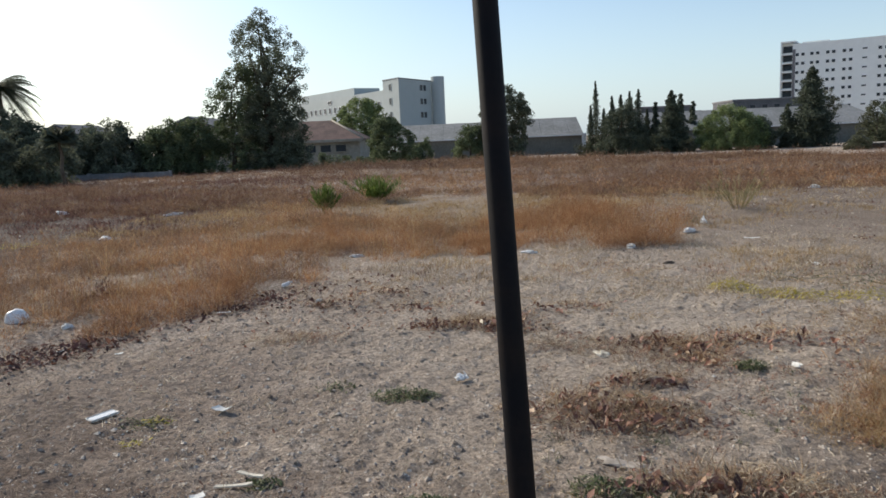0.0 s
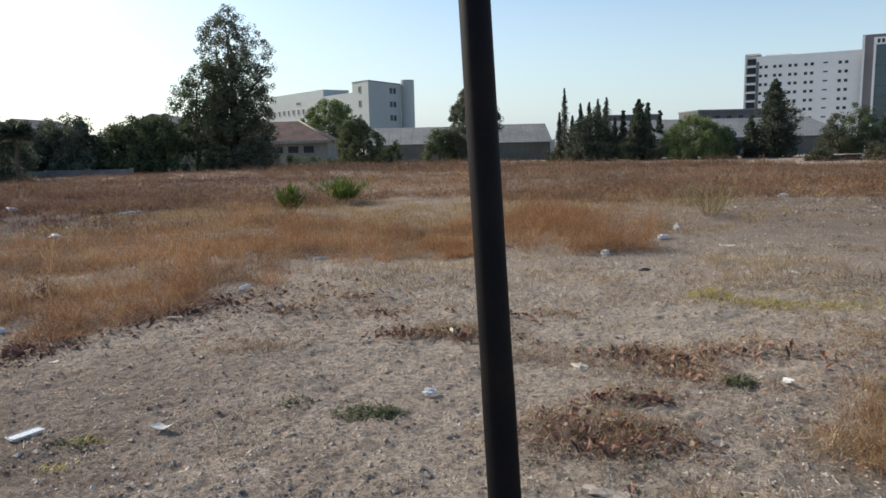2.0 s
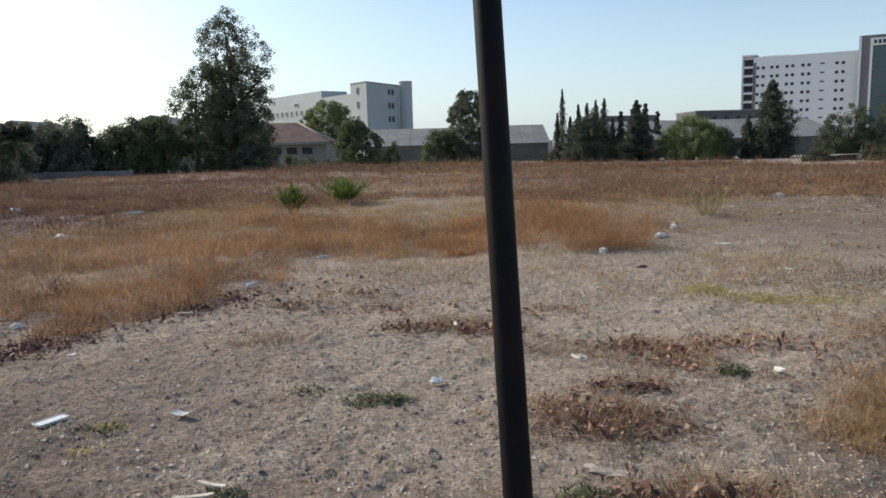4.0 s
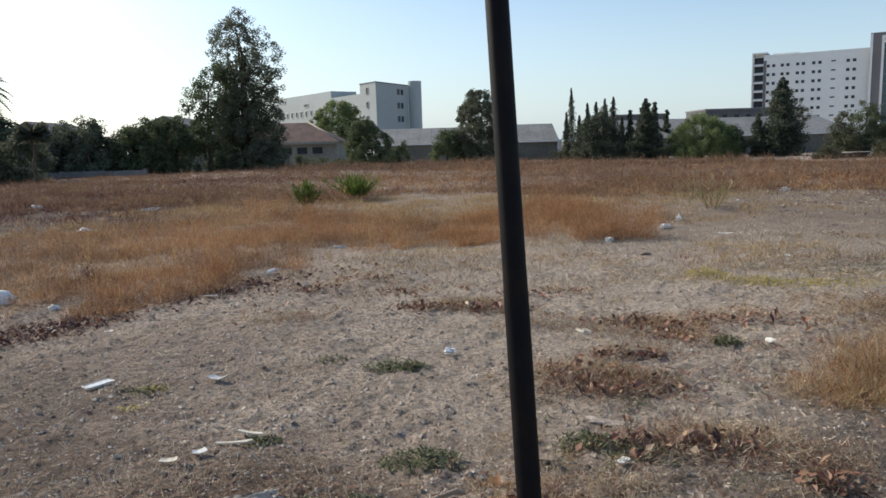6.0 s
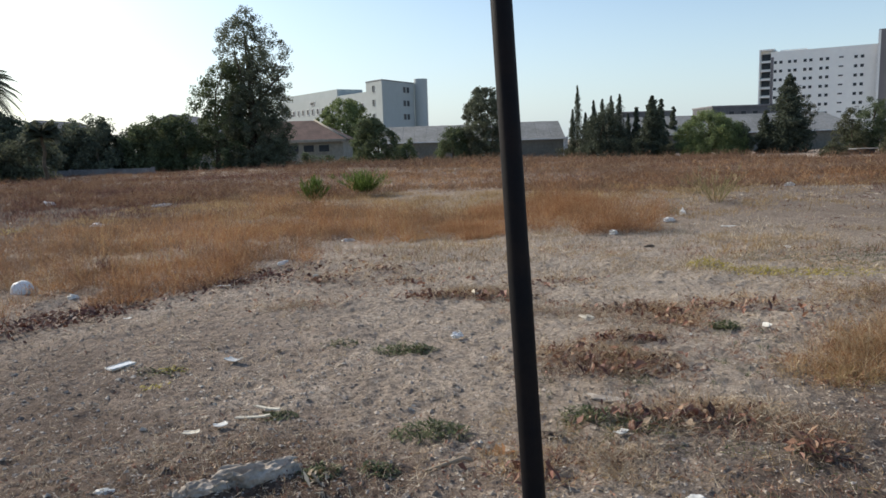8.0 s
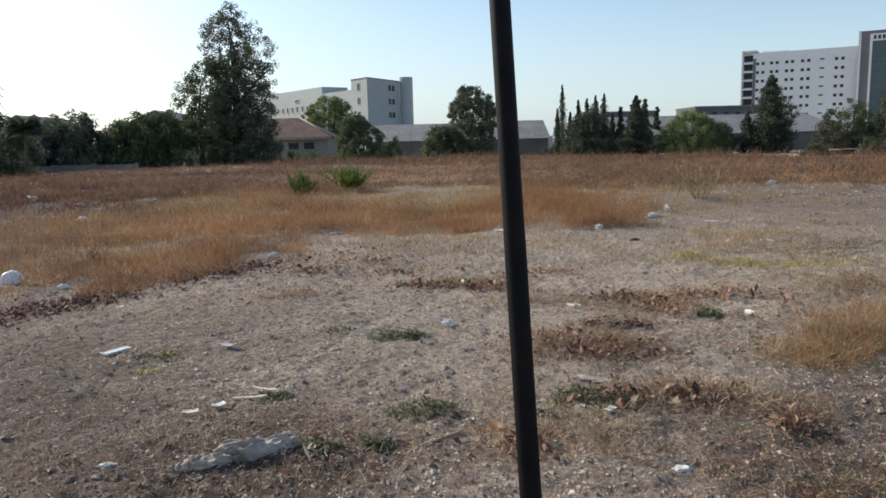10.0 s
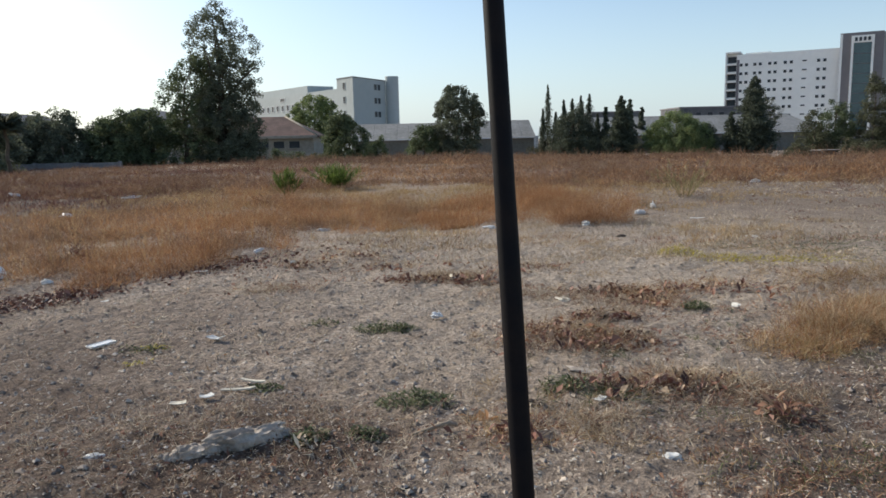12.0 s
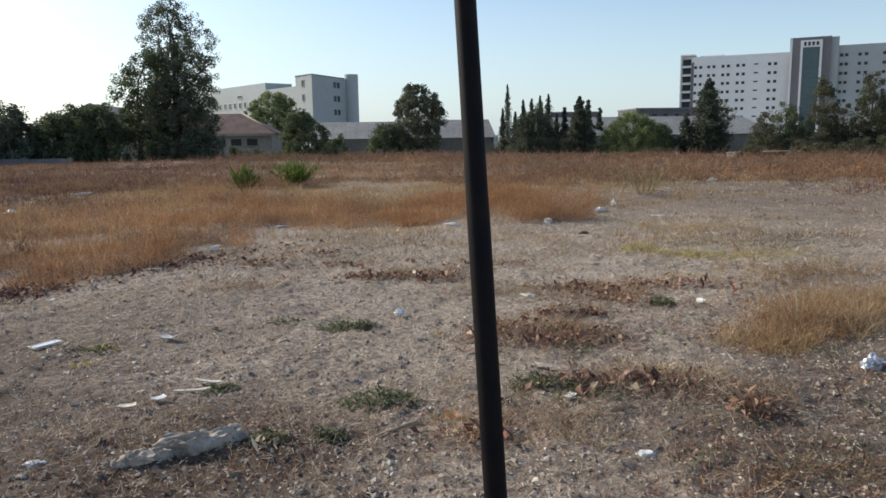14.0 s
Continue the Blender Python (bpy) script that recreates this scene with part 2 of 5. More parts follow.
CONIFER = leafy("conifer", [(0.0, (0.069, 0.082, 0.061)), (0.6, (0.097, 0.114, 0.079)), (1.0, (0.124, 0.143, 0.097))], 0.25, 0.85)
WHITEWASH = mottled("white_render", (0.80, 0.80, 0.76), (0.85, 0.85, 0.81), 0.05, 0.85, 0.0, 14.0, 0.0, 0.3, 0.08)
GREYWALL = mottled("grey_render", (0.375, 0.41, 0.40), (0.425, 0.455, 0.445), 0.05, 0.85, 0.0, 14.0, 0.0, 0.3, 0.08)
TAUPE = mottled("taupe_panel", (0.17, 0.16, 0.165), (0.20, 0.19, 0.195), 0.1, 0.6, 0.0, 8.0, 0.0, 0.3, 0.1)
CREAM = mottled("cream_render", (0.30, 0.27, 0.22), (0.37, 0.34, 0.28), 0.3, 0.9, 0.004)
SHEDWALL = mottled("shed_wall", (0.16, 0.155, 0.13), (0.22, 0.21, 0.18), 0.3, 0.9, 0.004)
SHEDROOF = mottled("fibre_cement_roof", (0.24, 0.235, 0.215), (0.32, 0.31, 0.29), 0.25, 0.9, 0.006)
TILE = mottled("clay_roof", (0.13, 0.085, 0.07), (0.20, 0.125, 0.10), 0.8, 0.85, 0.01)
DARKROOF = mottled("dark_roof", (0.10, 0.10, 0.11), (0.15, 0.15, 0.155), 0.4, 0.85)
WINDOW = mottled("window_glass", (0.02, 0.025, 0.03), (0.04, 0.05, 0.06), 0.6, 0.3, 0.0, 8.0, 0.0, 0.3)
CURTAIN = mottled("tinted_curtain_glass", (0.02, 0.055, 0.065), (0.03, 0.075, 0.085), 0.3, 0.15, 0.0, 8.0, 0.0, 0.8)
FRAMEWHITE = mottled("white_frame", (0.70, 0.71, 0.72), (0.78, 0.78, 0.78), 1.0, 0.6)
CONCRETE = mottled("weathered_concrete", (0.15, 0.155, 0.16), (0.22, 0.225, 0.23), 0.8, 0.9, 0.01)
STONE = mottled("limestone", (0.28, 0.235, 0.190), (0.50, 0.430, 0.360), 9.0, 0.9, 0.012, 6.0)
PAPER = mottled("white_paper", (0.78, 0.76, 0.71), (0.86, 0.85, 0.81), 14.0, 0.75, 0.002)
PLASTIC = mottled("white_plastic", (0.80, 0.79, 0.76), (0.87, 0.86, 0.84), 10.0, 0.35, 0.001, 6.0, 0.0, 0.5)
BLEACHED = mottled("bleached_wood", (0.58, 0.51, 0.40), (0.74, 0.68, 0.56), 12.0, 0.85, 0.003)
DRYWOOD = mottled("dry_wood", (0.30, 0.23, 0.16), (0.44, 0.36, 0.27), 12.0, 0.9, 0.003)
CLOD = mottled("dark_clod", (0.06, 0.045, 0.035), (0.12, 0.09, 0.07), 20.0, 0.95, 0.006)
FOIL = mottled("foil", (0.42, 0.40, 0.40), (0.70, 0.69, 0.68), 30.0, 0.38, 0.002, 5.0, 0.8)


def thin(m, share):
    """Lets light come through a thin white sheet."""
    t = m.node_tree
    b = t.nodes["Principled BSDF"]
    tr, ms = t.nodes.new("ShaderNodeBsdfTranslucent"), t.nodes.new("ShaderNodeMixShader")
    t.links.new(b.inputs["Base Color"].links[0].from_socket, tr.inputs["Color"])
    ms.inputs[0].default_value = share
    t.links.new(b.outputs[0], ms.inputs[1])
    t.links.new(tr.outputs[0], ms.inputs[2])
    t.links.new(ms.outputs[0], t.nodes["Material Output"].inputs["Surface"])


thin(PAPER, 0.22)
thin(PLASTIC, 0.15)


def clear_plastic():
    n = Nodes("clear_plastic")
    n.b.inputs["Transmission Weight"].default_value = 0.45
    n.b.inputs["IOR"].default_value = 1.3
    return n.base((0.84, 0.85, 0.86), 0.3, 0.0, 0.5)


CLEAR = clear_plastic()

# ---- the ground: one sheet to the horizon ----
def graded(lo, hi, step, reach, grow):
    """Even steps from lo to hi, then ever longer ones out to reach."""
    a = list(np.arange(lo, hi, step))
    s, up = step, [a[-1]]
    while up[-1] < reach:
        s *= grow
        up.append(up[-1] + s)
    s, down = step, [a[0]]
    while down[-1] > -reach:
        s *= grow
        down.append(down[-1] - s)
    return np.array(down[:0:-1] + a + up[1:])


gx, gy = graded(-4.6, 4.8, 0.034, 2600, 1.07), graded(1.4, 9.0, 0.030, 2600, 1.065)
GX, GY = np.meshgrid(gx, gy)
gv = np.stack([GX, GY, ground_z(GX, GY)], -1).reshape(-1, 3)
ni, nj = len(gx), len(gy)
ii = (np.arange(nj - 1)[:, None] * ni + np.arange(ni - 1)[None]).ravel()
gf = np.stack([ii, ii + 1, ii + ni + 1, ii + ni], -1)
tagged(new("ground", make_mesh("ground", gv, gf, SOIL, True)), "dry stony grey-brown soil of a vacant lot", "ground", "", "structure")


# ---- grass and litter that nobody could count ----
def blades(name, x, y, height, width, lean, material, label, category="grass", joints=2, flop=0.0, way=None):
    """Bent, tapering blades rooted at x, y."""
    n = len(x)
    z = ground_z(x, y) - 0.01
    a, b = RNG.uniform(0, 2 * np.pi, n) if way is None else way, RNG.uniform(0, 2 * np.pi, n)
    h = height * RNG.uniform(0.45, 1.15, n)
    w = width * RNG.uniform(0.6, 1.3, n)
    l = lean * RNG.uniform(0.2, 1.4, n)
    vs = []
    for k in range(joints + 1):
        f = k / joints
        up = h * (f - flop * f * f)
        out = h * l * f ** 1.7
        cx, cy, cz = x + np.cos(a) * out, y + np.sin(a) * out, z + up
        if k < joints:
            ww = w * (1 - 0.55 * f) / 2
            vs += [np.stack([cx - np.cos(b) * ww, cy - np.sin(b) * ww, cz], -1), np.stack([cx + np.cos(b) * ww, cy + np.sin(b) * ww, cz], -1)]
        else:
            vs.append(np.stack([cx, cy, cz], -1))
    m = 2 * joints + 1
    v = np.stack(vs, 1).reshape(-1, 3)
    base = np.arange(n)[:, None] * m
    tris = []
    for k in range(joints - 1):
        tris += [base + [2 * k, 2 * k + 1, 2 * k + 3], base + [2 * k, 2 * k + 3, 2 * k + 2]]
    tris.append(base + [2 * joints - 2, 2 * joints - 1, 2 * joints])
    f = np.concatenate(tris, 0)
    return tagged(new(name, make_mesh(name, v, f, material)), label, category, "", "stuff")


def inside(x, y, ring):
    """Which points lie in the ring."""
    hit = np.zeros(len(x), bool)
    for (x0, y0), (x1, y1) in zip(ring, ring[1:] + ring[:1]):
        cut = (y0 > y) != (y1 > y)
        with np.errstate(divide='ignore', invalid='ignore'):
            hit ^= cut & (x < (x1 - x0) * (y - y0) / (y1 - y0 + 1e-12) + x0)
    return hit


def sown(n, x0, x1, y0, y1, keep):
    x, y = RNG.uniform(x0, x1, n), RNG.uniform(y0, y1, n)
    k = RNG.uniform(0, 1, n) < keep(x, y)
    return x[k], y[k]


def patchy(x, y, scale, seed, low=-0.3, high=0.4):
    v = lattice(x * scale, y * scale, seed) * 0.65 + lattice(x * scale * 2.7, y * scale * 2.7, seed + 1) * 0.35
    return ease((v - low) / (high - low))


def tufted(name, cx, cy, per, spread, height, width, lean, material, label, joints=3):
    """Tufts of blades that fan out from their roots."""
    n = len(cx)
    a, q = RNG.uniform(0, 2 * np.pi, (n, per)), np.abs(RNG.normal(0, 1, (n, per)))
    sp = spread * RNG.uniform(0.5, 1.5, (n, 1))
    x, y = cx[:, None] + np.cos(a) * q * sp, cy[:, None] + np.sin(a) * q * sp
    h = (height * RNG.uniform(0.55, 1.2, n))[:, None] * np.exp(-0.25 * q * q)
    return blades(name, x.ravel(), y.ravel(), h.ravel(), width, lean * (0.35 + 0.5 * q).ravel(), material, label, "grass", joints, 0.12, (a + RNG.normal(0, 0.6, a.shape)).ravel())


def brush(name, cx, cy, per, radius, height, twig, width, material, label, kind="grass", up=0.45, mess=0.45):
    """Low domes of fine dry twigs that point outwards every way."""
    n = len(cx)
    r = (radius * RNG.uniform(0.5, 1.4, n))[:, None]
    h = (height * RNG.uniform(0.45, 1.3, n))[:, None]
    d = RNG.normal(0, 1, (n, per, 3))
    d[..., 2] = np.abs(d[..., 2])
    d /= np.linalg.norm(d, axis=2)[..., None]
    q = RNG.uniform(0.15, 1.0, (n, per)) ** 0.6
    x, y = cx[:, None] + d[..., 0] * r * q, cy[:, None] + d[..., 1] * r * q
    z = ground_z(x, y) + d[..., 2] * h * q * 0.8
    way = d * 0.7 + RNG.normal(0, mess, d.shape) + [0, 0, up]
    way = way / np.linalg.norm(way, axis=2)[..., None] * (twig * RNG.uniform(0.4, 1.3, (n, per)))[..., None]
    side = np.cross(way, RNG.normal(0, 1, d.shape))
    side = side / (np.linalg.norm(side, axis=2)[..., None] + 1e-9) * width * 0.5
    b = np.stack([x, y, z], -1)
    vs = np.stack([b - side, b + side, b + way], 2).reshape(-1, 3)
    return tagged(new(name, make_mesh(name, vs, np.arange(len(vs)).reshape(-1, 3), material)), label, kind, "", "stuff")


# the rust-coloured band on the left half of the lot
BAND = [(-9.5, 2.6), (-6.0, 4.3), (-4.3, 5.7), (-3.8, 6.6), (-2.9, 7.9), (-2.2, 9.0), (-1.8, 10.3), (-0.6, 10.5), (0.3, 11.3), (0.4, 12.6),
        (-0.7, 15.0), (-2.3, 16.2), (-4.2, 17.4), (-6.6, 15.8), (-8.2, 13.4), (-10.5, 10.2)]


def in_band(x, y, grow=0.35):
    bare = np.zeros(len(x), bool)
    for cx, cy in ((-5.12, 7.2), (-4.36, 7.0), (-1.95, 10.8), (-2.6, 8.9)):       # trampled spots where litter lies
        bare |= np.hypot((x - cx) / 0.28, (y - cy) / 0.55) < 1
    return inside(x + grow * lattice(x * 1.3, y * 1.3, 21), y + grow * lattice(x * 1.3, y * 1.3, 22), BAND) & ~bare


def rise(x, y):
    """Grass is low along the edge towards the path, taller behind it."""
    front = np.interp(x, [-9.5, -6.0, -4.3, -3.8, -2.9, -2.2, -1.8, -0.6, 0.4], [2.6, 4.3, 5.7, 6.6, 7.9, 9.0, 10.0, 10.5, 11.3])
    return 0.35 + 0.65 * ease((y - front) / 1.4) + 0.45 * ease((y - front - 1.5) / 3)


bx, by = sown(11000, -10.5, 0.6, 2.6, 17.6, lambda x, y: in_band(x, y) * (0.10 + 0.9 * patchy(x, y, 0.7, 23, -0.5, 0.3)) * (0.22 + 0.78 * ease((x + 6.5) / 4)))
brush("dry_grass", bx, by, 42, 0.19, 0.40 * rise(bx, by) * (0.35 + 1.0 * patchy(bx, by, 0.75, 24)), 0.13, 0.0042, STRAW_ORANGE, "tall rust-orange dry grass in a dense band")
bx, by = sown(5000, -10, 0.6, 2.6, 17.6, lambda x, y: in_band(x, y) * np.maximum(patchy(x, y, 1.1, 25, -0.2, 0.4), 0.9 * ease((-4.5 - x) / 3)))
brush("dry_grass", bx, by, 40, 0.18, 0.34 * rise(bx, by) * (0.4 + 0.9 * patchy(bx, by, 0.9, 44)), 0.12, 0.0045, STRAW_RED, "darker russet weeds among dry grass")
bx, by = sown(1300, -9, 0.6, 3.4, 17.6, lambda x, y: in_band(x, y) * patchy(x, y, 0.9, 29, 0.0, 0.4))
tufted("dry_grass", bx, by, 12, 0.08, 0.42 * rise(bx, by), 0.004, 0.9, STRAW_GOLD, "straw-coloured stems among rust-orange grass")
bx, by = sown(500, -9, 0.6, 3.4, 17.6, lambda x, y: in_band(x, y))
tufted("dry_grass", bx, by, 5, 0.03, np.full(len(bx), 0.55), 0.004, 0.5, STRAW_GOLD, "single tall stems standing above rusty grass")
bx, by = sown(4200, -10, -2.0, 2.6, 9.5, lambda x, y: in_band(x, y) * (0.15 + 0.85 * patchy(x, y, 1.2, 59, -0.1, 0.4)) * (1 - 0.85 * ease((rise(x, y) - 0.55) / 0.4)))
brush("withered_weeds", bx, by, 22, 0.14, np.full(len(bx), 0.12), 0.06, 0.008, LEAF_DARKDRY, "dark reddish withered weeds at the band's foot", "weed", 0.0, 0.7)
# the golden patch to its right
GOLD = [(0.0, 11.2), (1.1, 11.4), (2.2, 11.0), (3.3, 11.4), (4.1, 12.8), (4.3, 16.6), (2.6, 17.6), (0.6, 16.4), (-0.4, 13.6)]
bx, by = sown(5200, -0.6, 4.6, 10.6, 17.8, lambda x, y: inside(x + 0.3 * lattice(x * 2, y * 2, 26), y + 0.3 * lattice(x * 2, y * 2, 30), GOLD) * (0.08 + 0.92 * patchy(x, y, 0.8, 27, -0.3, 0.35)))
brush("dry_grass", bx, by, 46, 0.20, 0.50 * (0.45 + 0.75 * ease((bx - 0.6) / 1.6)) * (0.45 + 0.8 * patchy(bx, by, 0.9, 46)), 0.14, 0.0045, STRAW_ORANGE, "golden-orange dry grass in a loose patch")
bx, by = sown(9500, -6, 8.5, 8.8, 23, lambda x, y: 0.8 * patchy(x, y, 0.5, 28, -0.1, 0.4))
tufted("dry_grass", bx, by, 10, 0.10, np.full(len(bx), 0.15), 0.006, 1.1, STRAW_GOLD, "sparse pale golden dry grass on soil", 2)


# the far half of the field
def far_sown(n, y0, y1, keep):
    """More of them near than far, over the breadth of the field."""
    y = y0 * (y1 / y0) ** RNG.uniform(0, 1, n)
    x = RNG.uniform(-0.8, 0.86, n) * (y + 2)
    k = RNG.uniform(0, 1, n) < keep(x, y)
    return x[k], y[k]


EDGE = [(-60, 22), (-18, 21), (-13, 20.5), (-9.5, 21), (-7.5, 21.5), (-3, 21), (1.5, 20), (6.5, 19.5), (10, 21), (14, 20), (26, 19), (60, 20)]
ex, ey = np.array([p[0] for p in EDGE]), np.array([p[1] for p in EDGE])


def behind(x, y):
    return ease((y - np.interp(x, ex, ey) + 4.5 * lattice(x * 0.22, y * 0.22, 31) + 1.5 * lattice(x * 0.7, y * 0.7, 35)) / 3.5)


fx, fy = far_sown(15000, 16, 63, lambda x, y: behind(x, y) * (0.10 + 0.9 * patchy(x, y * 1.6, 0.16, 32, -0.45, 0.2)))
brush("dry_grass", fx, fy, 34, 0.44, 0.80 * (1 - 0.45 * ease((-8 - fx) / 6)) * (0.22 + 1.1 * patchy(fx, fy * 1.3, 0.24, 33)) * (1 - 0.5 * ease((fy - 28) / 24)), 0.18, 0.0155, STRAW_RED, "russet dry grass across the far field", "grass", 0.25, 0.7)
fx, fy = far_sown(6500, 16, 63, lambda x, y: behind(x, y) * patchy(x, y * 1.7, 0.2, 36, -0.1, 0.35) * (0.12 + 0.88 * ease((x + 7) / 6)))
brush("dry_grass", fx, fy, 30, 0.40, 0.74 * (0.30 + 1.0 * patchy(fx, fy * 1.3, 0.28, 37)) * (1 - 0.5 * ease((fy - 28) / 24)), 0.18, 0.0155, STRAW_ORANGE, "rust-orange dry grass along the field edge", "grass", 0.25, 0.7)
fx, fy = far_sown(7000, 42, 78, lambda x, y: (0.35 + 0.65 * patchy(x, y * 0.7, 0.16, 64)) * ease((x + 0.28 * y) / 5))
brush("dry_grass", fx, fy, 26, 0.55, 0.62 * (0.5 + 0.8 * patchy(fx, fy, 0.2, 65)), 0.26, 0.030, STRAW_RED, "russet dry grass along the far field edge", "grass", 0.3, 0.6)
fx, fy = far_sown(4000, 14, 62, lambda x, y: (0.15 + 0.7 * patchy(x, y * 1.5, 0.22, 34, -0.05, 0.4)) * (0.15 + 0.85 * ease((x + 9) / 4)))
brush("dry_grass", fx, fy, 22, 0.35, np.full(len(fx), 0.15), 0.16, 0.012, STRAW_GOLD, "thin pale straw between the tall grass")
fx, fy = far_sown(4200, 15, 60, lambda x, y: patchy(x, y * 1.7, 0.25, 38, 0.05, 0.45) * (0.3 + 0.7 * (x < -5) + 0.45 * (x > 7)))
brush("dry_grass", fx, fy, 30, 0.40, np.full(len(fx), 0.26), 0.2, 0.016, LEAF_DARKDRY, "dark withered weeds in the far field")
fx, fy = far_sown(6500, 15, 56, lambda x, y: ease((-5 - x) / 4) * (0.25 + 0.75 * ease((y - 17) / 6)))
brush("dry_grass", fx, fy, 30, 0.45, 0.42 * patchy(fx, fy, 0.3, 40, -0.5, 0.5), 0.15, 0.014, LEAF_DARKDRY, "dark brown withered weeds below the orchard")
fx, fy = sown(3400, -9, 7, 15.5, 22.5, lambda x, y: 0.12 + 0.88 * patchy(x, y * 1.4, 0.45, 61, -0.25, 0.35))
brush("dry_grass", fx, fy, 24, 0.24, 0.20 * (0.4 + 0.9 * patchy(fx, fy, 0.6, 62)), 0.11, 0.009, STRAW_GOLD, "low golden-brown dry grass between taller stands", "grass", 0.25, 0.6)
# straw lying flat on the middle ground
fx, fy = far_sown(5200, 7.5, 26, lambda x, y: (0.15 + 0.85 * patchy(x, y * 1.6, 0.45, 39, -0.25, 0.4)) * (0.2 + 0.8 * ease((x + 9) / 4)))
brush("straw_mat", fx, fy, 14, 0.28, np.full(len(fx), 0.035), 0.10, 0.008, STRAW_PALE, "flattened pale straw lying over soil")
fx, fy = far_sown(2600, 8, 24, lambda x, y: patchy(x, y * 1.6, 0.5, 48, 0.1, 0.5))
brush("straw_mat", fx, fy, 14, 0.22, np.full(len(fx), 0.05), 0.07, 0.008, LEAF_DRY, "brown plant scraps lying over soil")
fx, fy = far_sown(1500, 9.5, 24, lambda x, y: (0.1 + 0.9 * patchy(x, y * 2.2, 0.55, 58, 0.0, 0.45)) * ease((np.abs(x - 1) - 2.5) / 3))
brush("plant_scraps", fx, fy, 16, 0.26, np.full(len(fx), 0.05), 0.08, 0.014, LEAF_DARKDRY, "dark trampled plant scraps on bare soil", "litter", -0.2, 0.8)
# short stubble all over the near ground
def path_free(x, y):
    return 1 - 0.5 * ease((1.3 - np.abs(x + 0.6 - 0.05 * y)) / 1.0)


sx, sy = sown(11000, -6.5, 7.5, 1.4, 13, lambda x, y: (0.05 + 0.9 * patchy(x, y, 0.8, 41, 0.05, 0.55)) * path_free(x, y))
brush("stubble", sx, sy, 9, 0.085, np.full(len(sx), 0.022), 0.055, 0.0042, STRAW_PALE, "short flattened dry stubble on stony soil", "grass", -0.25, 0.6)
sx, sy = sown(7000, 0.0, 8.5, 1.6, 11.5, lambda x, y: patchy(x, y, 0.7, 43, 0.05, 0.5))
brush("stubble", sx, sy, 11, 0.10, np.full(len(sx), 0.04), 0.06, 0.0042, STRAW_GOLD, "low golden dry tufts on stony soil", "grass", -0.1, 0.6)
# single straws and twigs
sx, sy = sown(6500, -5.5, 6.0, 1.5, 9.5, lambda x, y: 0.35 + 0.65 * patchy(x, y, 0.6, 51))
brush("loose_straw", sx, sy, 2, 0.02, np.full(len(sx), 0.025), 0.085, 0.0055, STRAW_PALE, "single pale straws lying on soil", "straw", -0.4, 0.7)
sx, sy = RNG.normal(-1.3, 0.9, 2400), RNG.normal(2.7, 0.5, 2400)
brush("loose_straw", sx, sy, 3, 0.03, np.full(len(sx), 0.02), 0.055, 0.0036, STRAW_PALE, "pale straw scraps round a half-buried stone", "straw", -0.3, 0.7)
sx, sy = sown(900, 0.9, 5.5, 2.0, 5.2, lambda x, y: patchy(x, y, 0.9, 55, -0.2, 0.4) * ease((x - 0.7) / 1.2))
brush("withered_weeds", sx, sy, 16, 0.08, np.full(len(sx), 0.05), 0.045, 0.0055, LEAF_DRY, "low brown withered weeds on stony soil", "weed", -0.2, 0.8)
sx, sy = sown(420, 0.9, 5.5, 2.0, 5.2, lambda x, y: patchy(x, y, 0.9, 57, 0.0, 0.5))
brush("withered_weeds", sx, sy, 16, 0.08, np.full(len(sx), 0.05), 0.045, 0.0055, WEED, "low grey-green weeds on stony soil", "weed", -0.2, 0.8)
sx, sy = sown(900, 0.2, 3.6, 1.9, 3.5, lambda x, y: patchy(x, y, 1.3, 67, -0.2, 0.4))
brush("withered_weeds", sx, sy, 18, 0.08, np.full(len(sx), 0.045), 0.05, 0.0045, LEAF_DRY, "low brown withered weeds on dark soil", "weed", -0.1, 0.8)
sx, sy = sown(620, 0.3, 3.9, 1.9, 4.0, lambda x, y: patchy(x, y, 1.2, 69, 0.0, 0.5))
brush("withered_weeds", sx, sy, 18, 0.09, np.full(len(sx), 0.055), 0.06, 0.004, WEED, "low grey-green weeds on dark soil", "weed", 0.0, 0.8)
# withered dock standing in the band
sx, sy = RNG.normal(-4.72, 0.10, 9), RNG.normal(8.6, 0.1, 9)
brush("withered_dock", sx, sy, 24, 0.06, np.full(9, 0.46), 0.06, 0.014, LEAF_DARKDRY, "dark red withered dock in dry grass", "weed")
sx, sy = RNG.normal(-3.3, 0.12, 14), RNG.normal(9.3, 0.15, 14)
brush("withered_dock", sx, sy, 24, 0.06, np.full(14, 0.34), 0.05, 0.012, LEAF_DRY, "small brown withered dock in dry grass", "weed")
